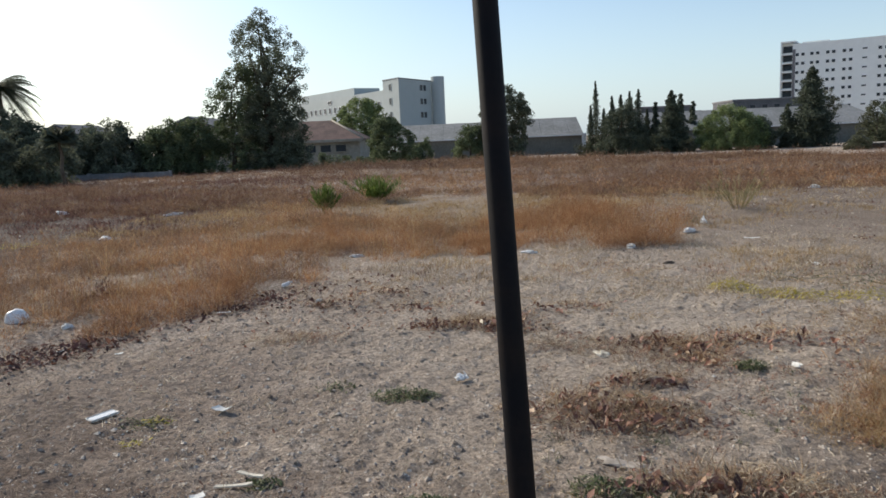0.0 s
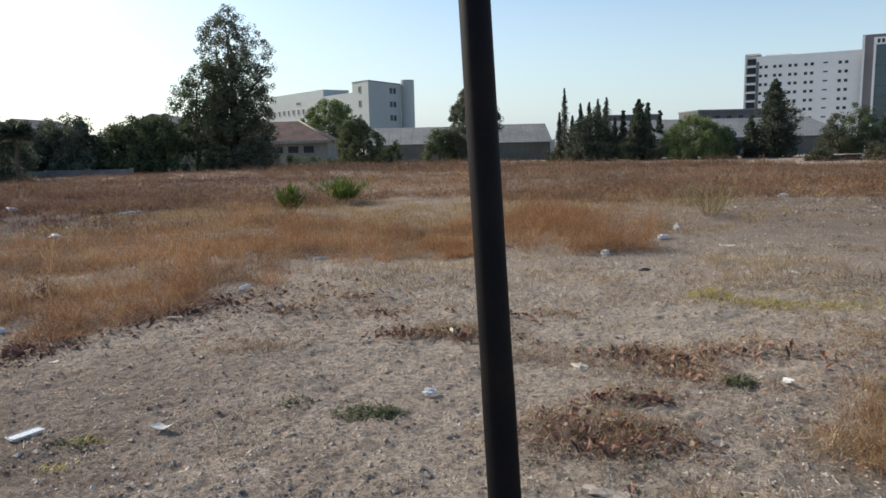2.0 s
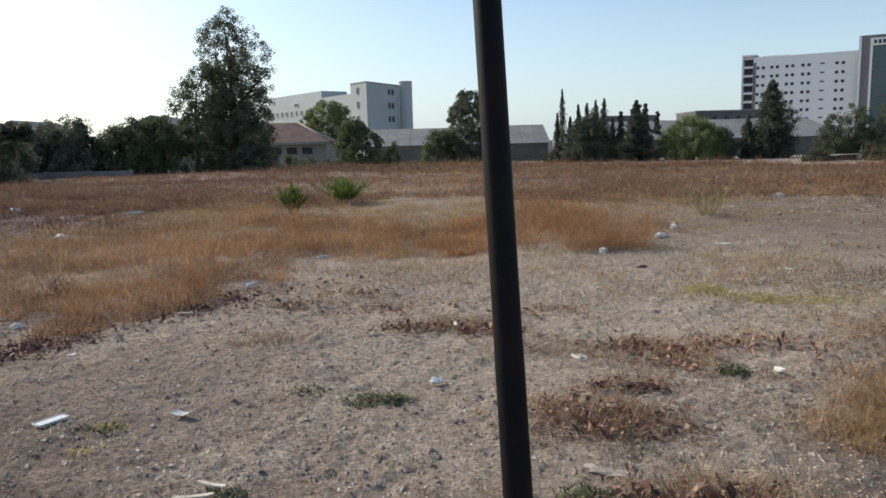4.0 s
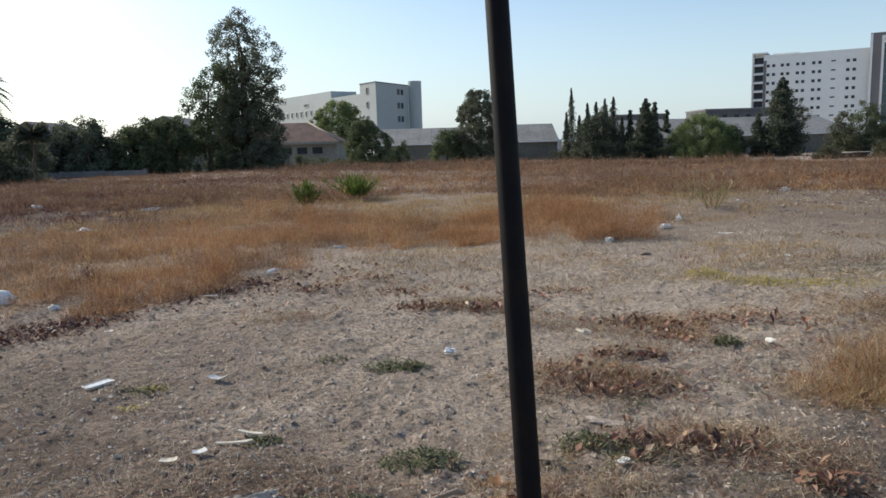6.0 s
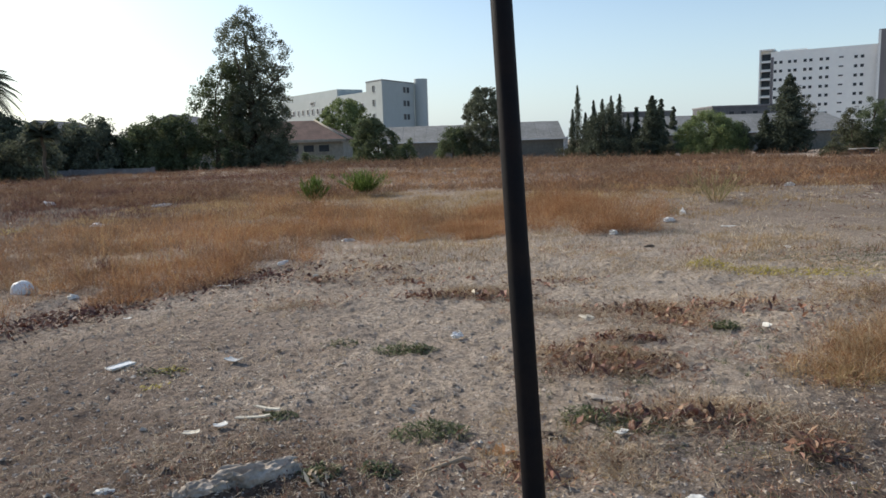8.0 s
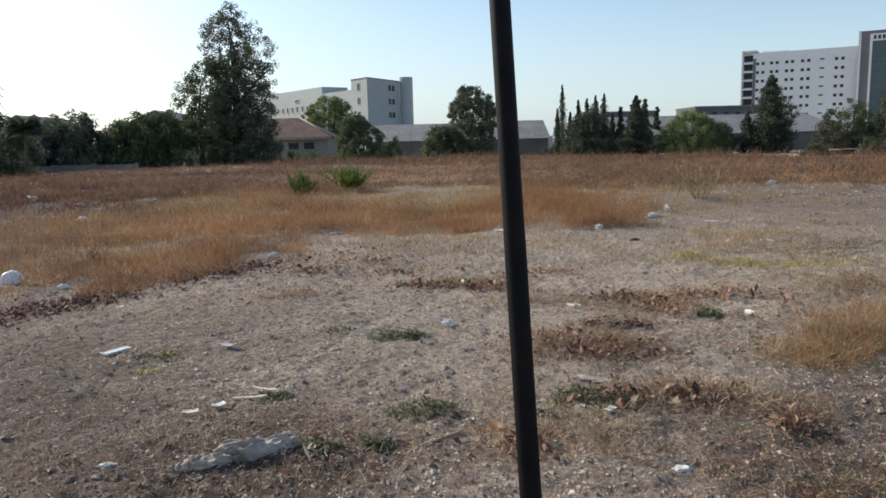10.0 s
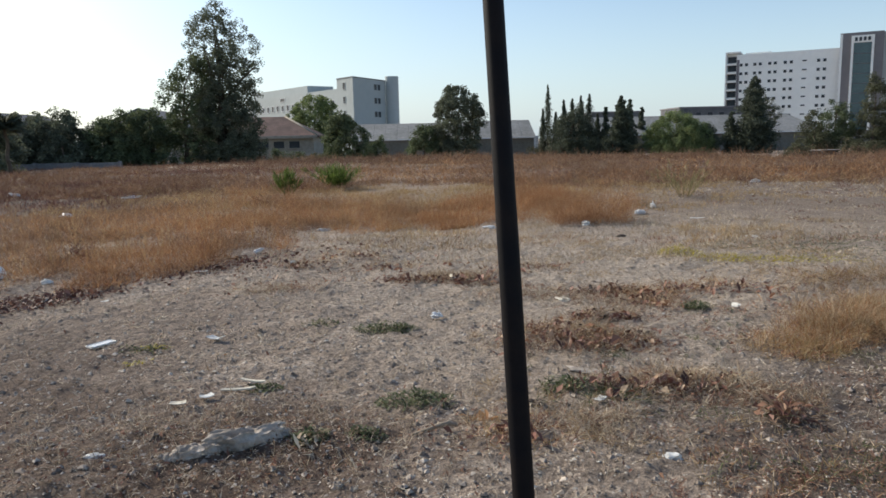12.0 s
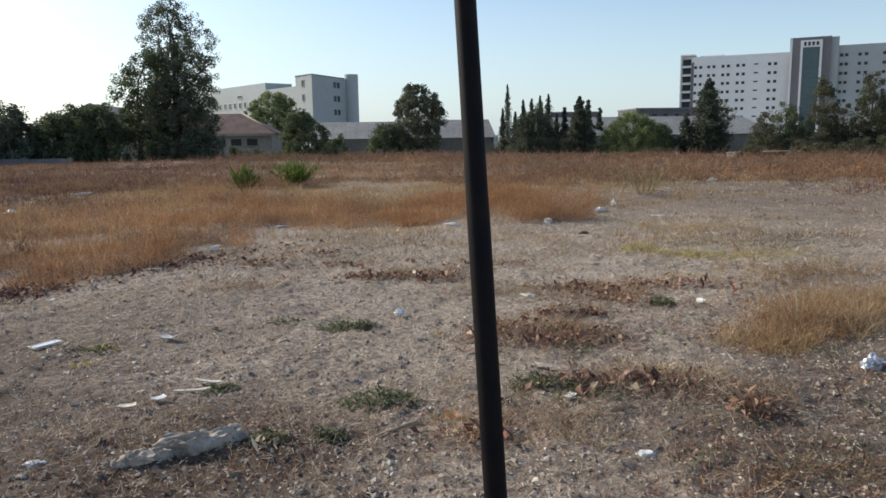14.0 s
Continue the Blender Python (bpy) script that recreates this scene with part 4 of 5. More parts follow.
for n, x, y, s, seed, c in (("paper_wad", -4.42, 7.25, (0.055, 0.045, 0.04), 1.1, PAPER), ("paper_wad", 0.1, 12.2, (0.09, 0.05, 0.04), 2.7, PLASTIC), ("paper_wad", 0.84, 10.95, (0.10, 0.05, 0.04), 4.1, PLASTIC),
                            ("paper_wad", 3.82, 12.7, (0.12, 0.06, 0.065), 5.2, PLASTIC), ("paper_wad", 2.44, 11.1, (0.09, 0.07, 0.06), 6.6, PAPER), ("paper_wad", 4.42, 9.35, (0.11, 0.06, 0.03), 7.3, PAPER),
                            ("paper_wad", -7.9, 15.1, (0.15, 0.08, 0.06), 8.8, PLASTIC), ("paper_wad", -12.7, 21.9, (0.22, 0.1, 0.1), 9.1, PLASTIC), ("paper_wad", -8.6, 20.5, (0.24, 0.08, 0.06), 10.2, PLASTIC),
                            ("paper_wad", 4.5, 14.1, (0.06, 0.05, 0.10), 11.4, PLASTIC), ("paper_wad", 9.8, 20.9, (0.12, 0.1, 0.1), 12.9, PAPER), ("paper_wad", 0.84, 2.37, (0.040, 0.030, 0.028), 13.5, PAPER),
                            ("paper_wad", -1.85, 2.53, (0.042, 0.030, 0.022), 14.2, PAPER), ("paper_wad", 0.97, 5.65, (0.07, 0.05, 0.03), 15.9, BLEACHED)):
    litter(n, x, y, s, "crumpled white litter lying on dry ground", "litter", c, seed, seed * 40)
litter("plastic_film", -1.90, 11.35, (0.10, 0.05, 0.04), "crumpled clear plastic film in dry grass", "plastic", CLEAR, 16.3, 10)
litter("foil_wrapper", 2.66, 3.44, (0.07, 0.05, 0.075), "crumpled shiny foil wrapper in dry grass", "wrapper", FOIL, 17.7, 30)
litter("clod", 2.66, 9.8, (0.075, 0.05, 0.035), "dark clod of earth on pale soil", "clod", CLOD, 18.4, 0, "clods")
litter("clod", 0.30, 3.05, (0.05, 0.035, 0.03), "dark stone lying on grey soil", "stone", CLOD, 19.4, 0, "clods")


def branch(x, y, points, radii, label, turn):
    ob = new("dry_stick", tube("dry_stick", points, radii, DRYWOOD, 7))
    ob.matrix_world = pose(x, y, float(ground_z(x, y)) + 0.012, 0, 0, turn)
    return tagged(ob, label, "stick", "sticks")


sheet("wood_splinter", -1.40, 3.46, 0.20, 0.028, "bleached flat splinter of wood on soil", "stick", BLEACHED, 8, 0.3, 0.008)
sheet("wood_splinter", -1.33, 3.54, 0.17, 0.026, "bleached flat splinter of wood on soil", "stick", BLEACHED, -22, 0.4, 0.008)
branch(-0.25, 2.7, [(-0.11, -0.05, 0.0), (0.0, 0.0, 0.015), (0.08, 0.04, 0.02), (0.12, 0.05, 0.0)], [0.006, 0.010, 0.013, 0.009], "pale brown twig lying on soil", 0)
branch(1.5, 3.5, [(-0.16, 0.10, 0.0), (0.0, 0.0, 0.03), (0.16, -0.12, 0.0)], [0.003, 0.004, 0.003], "thin dry stalk lying among leaves", 0)


def rock(x, y, size, seed, label, turn):
    bm = bmesh.new()
    bmesh.ops.create_icosphere(bm, subdivisions=5, radius=1)
    for v in bm.verts:
        c = v.co.copy()
        k = 1 + 0.26 * noise.noise(c * 1.3 + Vector((seed, 1, 0))) + 0.22 * noise.noise(c * 3.1 + Vector((seed, 0, 3))) + 0.14 * noise.noise(c * 7 + Vector((0, seed, 0)))
        z = min(c.z * k, 0.36 + 0.34 * noise.noise(c * 2.2 + Vector((seed, 0, 0))) + 0.12 * noise.noise(c * 6))
        v.co = Vector((c.x * k * size[0], c.y * k * size[1], max(z, -0.5) * size[2]))
    ob = new("rock", bm_mesh("rock", bm, STONE, True))
    ob.matrix_world = pose(x, y, float(ground_z(x, y)) + 0.12 * size[2], 0, 0, turn)
    return tagged(ob, label, "rock", "rocks")


rock(-1.16, 2.61, (0.20, 0.075, 0.105), 2.4, "pale half-buried limestone boulder with dark pits", 24)
rock(-1.36, 2.49, (0.10, 0.055, 0.060), 5.1, "pale limestone lump beside a larger rock", 20)
rock(-1.46, 2.47, (0.055, 0.04, 0.045), 6.7, "small pale limestone lump in soil", -10)
rock(-0.67, 2.18, (0.022, 0.020, 0.03), 8.2, "small round pale stone on soil", 0)
rock(-0.60, 2.16, (0.020, 0.016, 0.022), 9.9, "small round pale stone on soil", 40)
rock(-0.44, 2.42, (0.026, 0.016, 0.018), 3.3, "small pale stone on dark soil", 70)


# ---- trees ----
def leaf_cloud(centres, radii, per, size, long=1.6, droop=0.0):
    """Small leaf quads gathered in clumps; one mesh's vertices and faces."""
    c = np.repeat(np.asarray(centres), per, 0)
    r = np.repeat(np.asarray(radii), per)
    n = len(c)
    d = RNG.normal(0, 1, (n, 3))
    d /= np.linalg.norm(d, axis=1)[:, None]
    p = c + d * (r * RNG.uniform(0, 1, n) ** 0.45)[:, None]
    u = RNG.normal(0, 1, (n, 3))
    u[:, 2] = u[:, 2] * 0.7 - droop
    u /= np.linalg.norm(u, axis=1)[:, None]
    v = np.cross(u, RNG.normal(0, 1, (n, 3)))
    v /= np.linalg.norm(v, axis=1)[:, None] + 1e-9
    s = size * RNG.uniform(0.55, 1.25, n)[:, None]
    u, v = u * s * long * 0.5, v * s * 0.5
    vs = np.stack([p - u, p - v * 0.8, p + u, p + v * 0.8], 1).reshape(-1, 3)
    return vs, np.arange(4 * n).reshape(-1, 4)


def in_profile(n, profile, hollow=0.35):
    """Points in a crown whose middle and half width change with height: rows of (z, x, half width)."""
    zs, xs, rs = (np.array(q) for q in zip(*profile))
    z = RNG.uniform(zs[0], zs[-1], n * 3)
    r = np.interp(z, zs, rs)
    keep = RNG.uniform(0, rs.max(), n * 3) < r
    z, r = z[keep][:n], r[keep][:n]
    a, q = RNG.uniform(0, 2 * np.pi, len(z)), hollow + (1 - hollow) * RNG.uniform(0, 1, len(z)) ** 0.6
    return np.stack([np.interp(z, zs, xs) + r * q * np.cos(a), r * q * np.sin(a), z], -1)


def tree(name, x, y, profile, clumps, clump, per, size, material, label, category="tree", group="", trunk=0.25, base=None, droop=0.0, long=1.6, hollow=0.35):
    """A tree with a tapered trunk, limbs and a crown of clumped leaves."""
    z0 = float(ground_z(x, y)) if base is None else base
    ob = thing(name, x, y, z0, label, category, group)
    top = profile[-1][0]
    cz = in_profile(clumps, profile, hollow)
    per, size = int(per * 1.85), size * 0.66
    part("crown", make_mesh("crown", *leaf_cloud(cz, clump * RNG.uniform(0.55, 1.2, len(cz)), per, size, long, droop), material), ob)
    zs, xs = [p[0] for p in profile], [p[1] for p in profile]
    line = [(float(np.interp(f * top * 0.9, zs, xs)) * min(1, f * 2) + 0.12 * math.sin(f * 5), 0.1 * math.cos(f * 4), f * top * 0.9 - 0.2 * (f == 0)) for f in (0, 0.15, 0.35, 0.6, 0.8, 1.0)]
    part("trunk", tube("trunk", line, [trunk * 1.3, trunk, trunk * 0.8, trunk * 0.5, trunk * 0.3, trunk * 0.1], BARK, 8), ob)
    for k in range(7):
        i = int(RNG.integers(0, len(cz)))
        c = cz[i]
        f = max(0.12, c[2] / top * 0.55)
        r0 = (float(np.interp(f * top, zs, xs)) * min(1, f * 2), 0.0, f * top)
        part("limb", tube("limb", [r0, tuple((np.array(r0) * 0.45 + c * 0.55) + [0, 0, 0.25]), tuple(c)], [trunk * 0.45, trunk * 0.28, trunk * 0.08], BARK, 6), ob)
    return ob


# the tall tree at the field's corner
tree("tall_tree", -16.6, 60, [(0.3, 0.4, 3.2), (2.5, 0.2, 3.6), (5.0, 0.2, 3.4), (6.4, 0.3, 3.3), (8.0, 0.5, 3.3), (9.2, 0.6, 3.3), (10.4, 0.3, 2.8), (11.4, 0.2, 1.9), (12.7, 0.3, 0.5)],
     520, 0.46, 36, 0.17, FOLIAGE, "tall dark green broadleaf tree with open crown", trunk=0.32, hollow=0.1)
tree("tall_tree", -16.4, 60.3, [(0.3, 0.2, 2.6), (3.0, 0.2, 2.9), (6.5, 0.4, 2.4), (8.0, 0.8, 1.8), (9.0, 0.9, 0.9)], 200, 0.6, 46, 0.23, FOLIAGE, "dark leafy tree grown into a taller one", trunk=0.2, hollow=0.1)
tree("tall_tree", -18.9, 58.5, [(0.2, 0, 2.1), (3.0, 0, 2.5), (5.6, 0.2, 2.3), (7.2, 0.9, 1.5), (8.4, 1.5, 0.5)], 150, 0.55, 44, 0.21, FOLIAGE_MID, "leafy green tree beside a taller tree", trunk=0.18, hollow=0.2)
# the dark orchard hedge along the left edge: x, y, half width, height
for k, (x, y, r, h) in enumerate(((-44.5, 56, 3.4, 5.4), (-40.5, 55, 2.8, 5.0), (-36.8, 57, 3.0, 5.3), (-34.0, 55, 2.4, 4.6), (-30.9, 58, 1.8, 3.9), (-28.4, 57, 2.5, 4.35), (-25.8, 58, 2.2, 3.2), (-23.6, 57, 2.3, 4.0),
                                  (-21.4, 58, 2.5, 4.2), (-15.0, 61, 1.7, 2.4), (-48.5, 57, 3.2, 5.2), (-32.6, 53, 1.6, 2.6), (-38.6, 52, 1.9, 3.0), (-26.9, 55, 1.6, 2.2), (-30.5, 45, 2.4, 4.0), (-34.2, 44, 2.8, 4.4), (-27.6, 47, 1.8, 3.2))):
    tree("orchard_tree", x, y, [(0.0, 0, r * 0.85), (h * 0.35, 0, r), (h * 0.7, 0.1, r * 0.82), (h * 0.92, 0.15, r * 0.42), (h, 0.1, r * 0.2)], int(36 * r * h / 4), 0.62, 64, 0.25,
         FOLIAGE_MID if k in (8, 7) else FOLIAGE, "dense dark green orchard tree in a hedge row", "tree", "orchard trees", 0.14, None, 0.0, 1.5, 0.2)


def palm(x, y, h, r, fronds, label, fan=False):
    """A palm: ringed trunk and a head of fronds with leaflets."""
    z0 = float(ground_z(x, y))
    ob = thing("palm_tree", x, y, z0, label, "palm tree", "palms")
    rings = [(0.05 * math.sin(k), 0.04 * math.cos(k), h * k / 12 - (0.1 if k == 0 else 0)) for k in range(13)]
    part("trunk", tube("trunk", rings, [(0.24 - 0.008 * k + 0.02 * (k % 2)) * (0.5 if fan else 1.0) for k in range(13)], BARK, 10), ob)
    for k in range(fronds):
        a, up = k * 2.4, (1.35 - 1.7 * (k / fronds)) if fan else (1.0 - 2.1 * (k / fronds))
        vs, fs = [], []
        n = 26
        for j in range(n):
            f = (j + 1) / n
            p = np.array([math.cos(a) * r * f * math.cos(up * 0.7), math.sin(a) * r * f * math.cos(up * 0.7), h + r * (math.sin(up) * f - (0.3 if fan else 0.6) * f * f)])
            for side in (-1, 1):
                w = r * (0.30 if not fan else 0.5) * (math.sin(math.pi * min(f + 0.08, 1.0)) * 0.8 + 0.25)
                d = np.array([-math.sin(a) * side + math.cos(a) * 0.6, math.cos(a) * side + math.sin(a) * 0.6, -0.55]) * w
                i = len(vs)
                e = np.array([math.cos(a), math.sin(a), 0]) * 0.06
                vs += [p - e, p + d * 0.6 - e * 0.4, p + d, p + e]
                fs.append((i, i + 1, i + 2, i + 3))
        part("frond", make_mesh("frond", np.array(vs), fs, FOLIAGE), ob)
    return ob


palm(-38.4, 60, 7.7, 3.0, 46, "tall date palm with drooping dark fronds")
palm(-24.6, 43.5, 2.9, 1.15, 34, "short fan palm above the orchard hedge", True)

# trees round the house and along the sheds
tree("garden_tree", -16.2, 114, [(0, 0, 3.0), (4, 0, 4.4), (7.2, -0.2, 4.4), (9.2, 0.1, 3.0), (10.6, 0.2, 1.2)], 460, 0.62, 44, 0.28, FOLIAGE_BRIGHT, "light green garden tree behind a house", "tree", "garden trees", 0.2)
tree("garden_tree", -9.2, 93, [(0, 0, 3.0), (2.5, 0, 3.3), (4.4, 0.1, 2.9), (5.8, -0.9, 1.9), (6.9, -1.0, 0.8)], 120, 0.7, 70, 0.30, FOLIAGE_MID, "dark green garden tree beside a house", "tree", "garden trees", 0.2)
tree("garden_tree", -5.9, 96, [(0, 0, 1.6), (2, 0, 1.6), (3.9, 0, 0.8)], 40, 0.7, 60, 0.28, FOLIAGE_MID, "small green garden tree beside a shed", "tree", "garden trees", 0.12)
for x, r, h in ((-17.6, 1.4, 2.6), (-15.2, 1.5, 2.2), (-12.6, 1.4, 2.0)):
    tree("garden_bush", x, 90, [(0, 0, r), (h * 0.6, 0, r), (h, 0, r * 0.4)], 30, 0.6, 50, 0.24, FOLIAGE_MID, "rounded green garden bush before a house", "bush", "garden bushes", 0.08)
tree("shed_tree", 6.6, 130, [(0.5, 0, 3.4), (3.5, 0, 4.2), (6.5, 0.2, 4.7), (9.0, 0.5, 4.5), (11.0, 0.2, 3.3), (12.7, -0.4, 1.6)], 330, 0.8, 54, 0.36, FOLIAGE, "dark round-crowned tree before a long shed", "tree", "shed trees", 0.28)
tree("shed_tree", 0.6, 129, [(0.2, 0, 2.6), (2.5, 0, 2.9), (4.6, 0.3, 2.1), (5.8, 0.4, 0.8)], 90, 0.9, 60, 0.34, FOLIAGE_MID, "low green tree before a long shed", "tree", "shed trees", 0.2)
tree("round_bush", 46.2, 130, [(0.0, 0, 5.4), (2.4, 0, 6.2), (4.8, -0.2, 5.2), (6.4, -0.4, 3.2), (7.4, -0.4, 1.2)], 250, 1.0, 105, 0.27, FOLIAGE_BRIGHT, "broad yellow-green rounded tree before a shed", "tree", "shed trees", 0.25)
tree("round_bush", 50.6, 129, [(0.0, 0, 2.6), (2.4, 0, 2.6), (4.6, -0.2, 1.6), (5.4, 0, 0.6)], 70, 0.9, 70, 0.34, FOLIAGE, "dark green bush beside a rounded tree", "bush", "shed trees", 0.18)


def conifer(x, y, h, r, label, group, tiers=24, slim=False):
    """A conifer: trunk and tiers of needled boughs, shorter towards the top."""
    z0 = float(ground_z(x, y))
    ob = thing("cypress" if slim else "conifer", x, y, z0, label, "cypress tree" if slim else "conifer tree", group)
    part("trunk", tube("trunk", [(0, 0, -0.2), (0, 0, h * 0.4), (0, 0, h * (0.96 if not slim else 0.6))], [0.2 if not slim else 0.10, 0.10 if not slim else 0.06, 0.015], BARK, 7), ob)
    cs, rs = [], []
    for k in range(tiers):
        f = k / tiers
        w = r * ((1 - f) ** 0.8 * (0.55 + 0.45 * min(1, f * 5)) if not slim else 0.02 + 2.0 * (1 - f) ** 0.85 * RNG.uniform(0.6, 1.2))
        m = max(3, int(10 * w / 1.5)) if not slim else 4
        w *= RNG.uniform(0.6, 1.2) if not slim else 1.0
        for j in range(m):
            a, q = RNG.uniform(0, 2 * math.pi), (RNG.uniform(0.3, 1.0) if not slim else RNG.uniform(0, 0.55))
            cs.append((math.cos(a) * w * q, math.sin(a) * w * q, h * (0.04 + 0.95 * f) - 0.25 * w * q))
            rs.append((0.25 + 0.22 * w) if not slim else (0.05 + 0.45 * w))
    part("crown", make_mesh("crown", *leaf_cloud(cs, np.array(rs), 34 if not slim else 26, 0.26 if not slim else 0.15, 2.0, -0.9 if slim else 0.2), CONIFER), ob)
    return ob


for x, h, r in ((24.9, 14.0, 1.25), (23.7, 9.3, 1.0), (27.6, 10.9, 1.3), (29.4, 11.1, 1.5), (31.2, 11.7, 1.4), (32.8, 12.0, 1.6), (34.6, 8.2, 1.2), (26.3, 8.6, 1.2)):
    conifer(x, 140 + (x * 3.7) % 3, h, r, "slim dark cypress rising beside a shed", "cypresses", 52, True)
conifer(36.5, 132, 11.0, 3.5, "dark pyramidal spruce before a shed", "conifers", 30)
conifer(35.4, 139, 9.4, 1.7, "dark narrow conifer beside a spruce", "conifers", 20)
conifer(37.9, 140, 9.9, 1.6, "dark narrow conifer beside a spruce", "conifers", 20)
conifer(40.6, 141, 10.9, 1.9, "dark narrow conifer behind a shed roof", "conifers", 22)
conifer(46.3, 152, 9.8, 1.8, "dark narrow conifer behind a shed roof", "conifers", 20)
conifer(59.4, 129, 13.9, 5.4, "broad dark spruce-like conifer before a shed", "conifers", 30)
conifer(55.4, 129, 7.8, 2.3, "small dark conifer beside a larger one", "conifers", 16)
tree("pine", 27.2, 131, [(0.0, 0, 4.2), (3.0, 0, 4.5), (5.6, 0.2, 3.6), (7.6, 0.6, 2.2), (9.0, 0.9, 0.9)], 170, 1.0, 64, 0.36, CONIFER, "dense dark pine clump before cypresses", "tree", "conifers", 0.25)
tree("thin_tree", 63.0, 131, [(3.0, 0, 1.2), (7.0, 0.4, 1.8), (9.5, 0.2, 1.3), (11.2, 0, 0.5)], 46, 0.6, 30, 0.26, FOLIAGE_OLIVE, "thin half-bare tree beside a conifer", "tree", "shed trees", 0.12)
# the right edge
for x, y, r, h, m in ((61.8, 113, 3.0, 6.6, FOLIAGE_OLIVE), (65.6, 114, 3.6, 8.6, FOLIAGE_MID), (69.3, 110, 2.7, 11.7, FOLIAGE_OLIVE), (73.4, 111, 2.7, 8.4, FOLIAGE_OLIVE), (77.4, 110, 3.3, 12.6, FOLIAGE_OLIVE), (82.5, 112, 3.8, 10.0, FOLIAGE_OLIVE),
                      (89, 112, 4.2, 11, FOLIAGE_MID)):
    tree("roadside_tree", x, y, [(0.0, 0, r), (h * 0.3, 0, r), (h * 0.6, 0.1, r * 0.75), (h * 0.85, 0.2, r * 0.45), (h, 0, r * 0.15)], int(19 * r * h / 5), 0.85, 58, 0.30, m, "feathery olive-green tree at the field edge", "tree", "roadside trees", 0.2)
for x, y, r, h in ((55.5, 106, 1.6, 1.5), (63.5, 104, 2.4, 2.4), (67.5, 104, 2.2, 2.0), (71.5, 104, 2.5, 2.6), (76, 104, 2.8, 2.8), (20.6, 128, 1.6, 2.2), (38.2, 128, 1.2, 2.2)):
    tree("verge_bush", x, y, [(0, 0, r), (h * 0.6, 0, r), (h, 0, r * 0.4)], 34, 0.65, 46, 0.26, FOLIAGE_OLIVE, "low olive-green bush at the field edge", "bush", "verge bushes", 0.06)


# ---- buildings ----
def prism(bm, ring, z0, z1):
    """A closed upright block over a ring of corners."""
    lo = [bm.verts.new((x, y, z0)) for x, y in ring]
    hi = [bm.verts.new((x, y, z1)) for x, y in ring]
    n = len(ring)
    for k in range(n):
        bm.faces.new((lo[k], lo[(k + 1) % n], hi[(k + 1) % n], hi[k]))
    bm.faces.new(hi)
    bm.faces.new(lo[::-1])
    bmesh.ops.recalc_face_normals(bm, faces=bm.faces[:])
    return bm


PANES = {}


def window(parent, x, y, z, w, h, facing, frame_mat, pane_mat, sill=True):
    """A window: a projecting frame with a set-back pane and a sill. facing: degrees that its outer side is turned from -y."""
    key = (round(w, 2), round(h, 2), frame_mat.name, pane_mat.name, sill)
    if key not in PANES:
        bm = bmesh.new()
        f = 0.09
        block(bm, -w / 2 - f, w / 2 + f, -0.09, 0.05, h / 2, h / 2 + f)
        block(bm, -w / 2 - f, w / 2 + f, -0.14 if sill else -0.09, 0.05, -h / 2 - f, -h / 2)
        block(bm, -w / 2 - f, -w / 2, -0.09, 0.05, -h / 2, h / 2)
        block(bm, w / 2, w / 2 + f, -0.09, 0.05, -h / 2, h / 2)
        PANES[key] = (bm_mesh("window", bm, frame_mat), box_mesh("pane", -w / 2, w / 2, -0.02, 0.04, -h / 2, h / 2, pane_mat))
    a, b = PANES[key]
    win = part("window", a, parent)
    win.matrix_basis = pose(x, y, z, 0, 0, facing)
    part("pane", b, win)
    return win


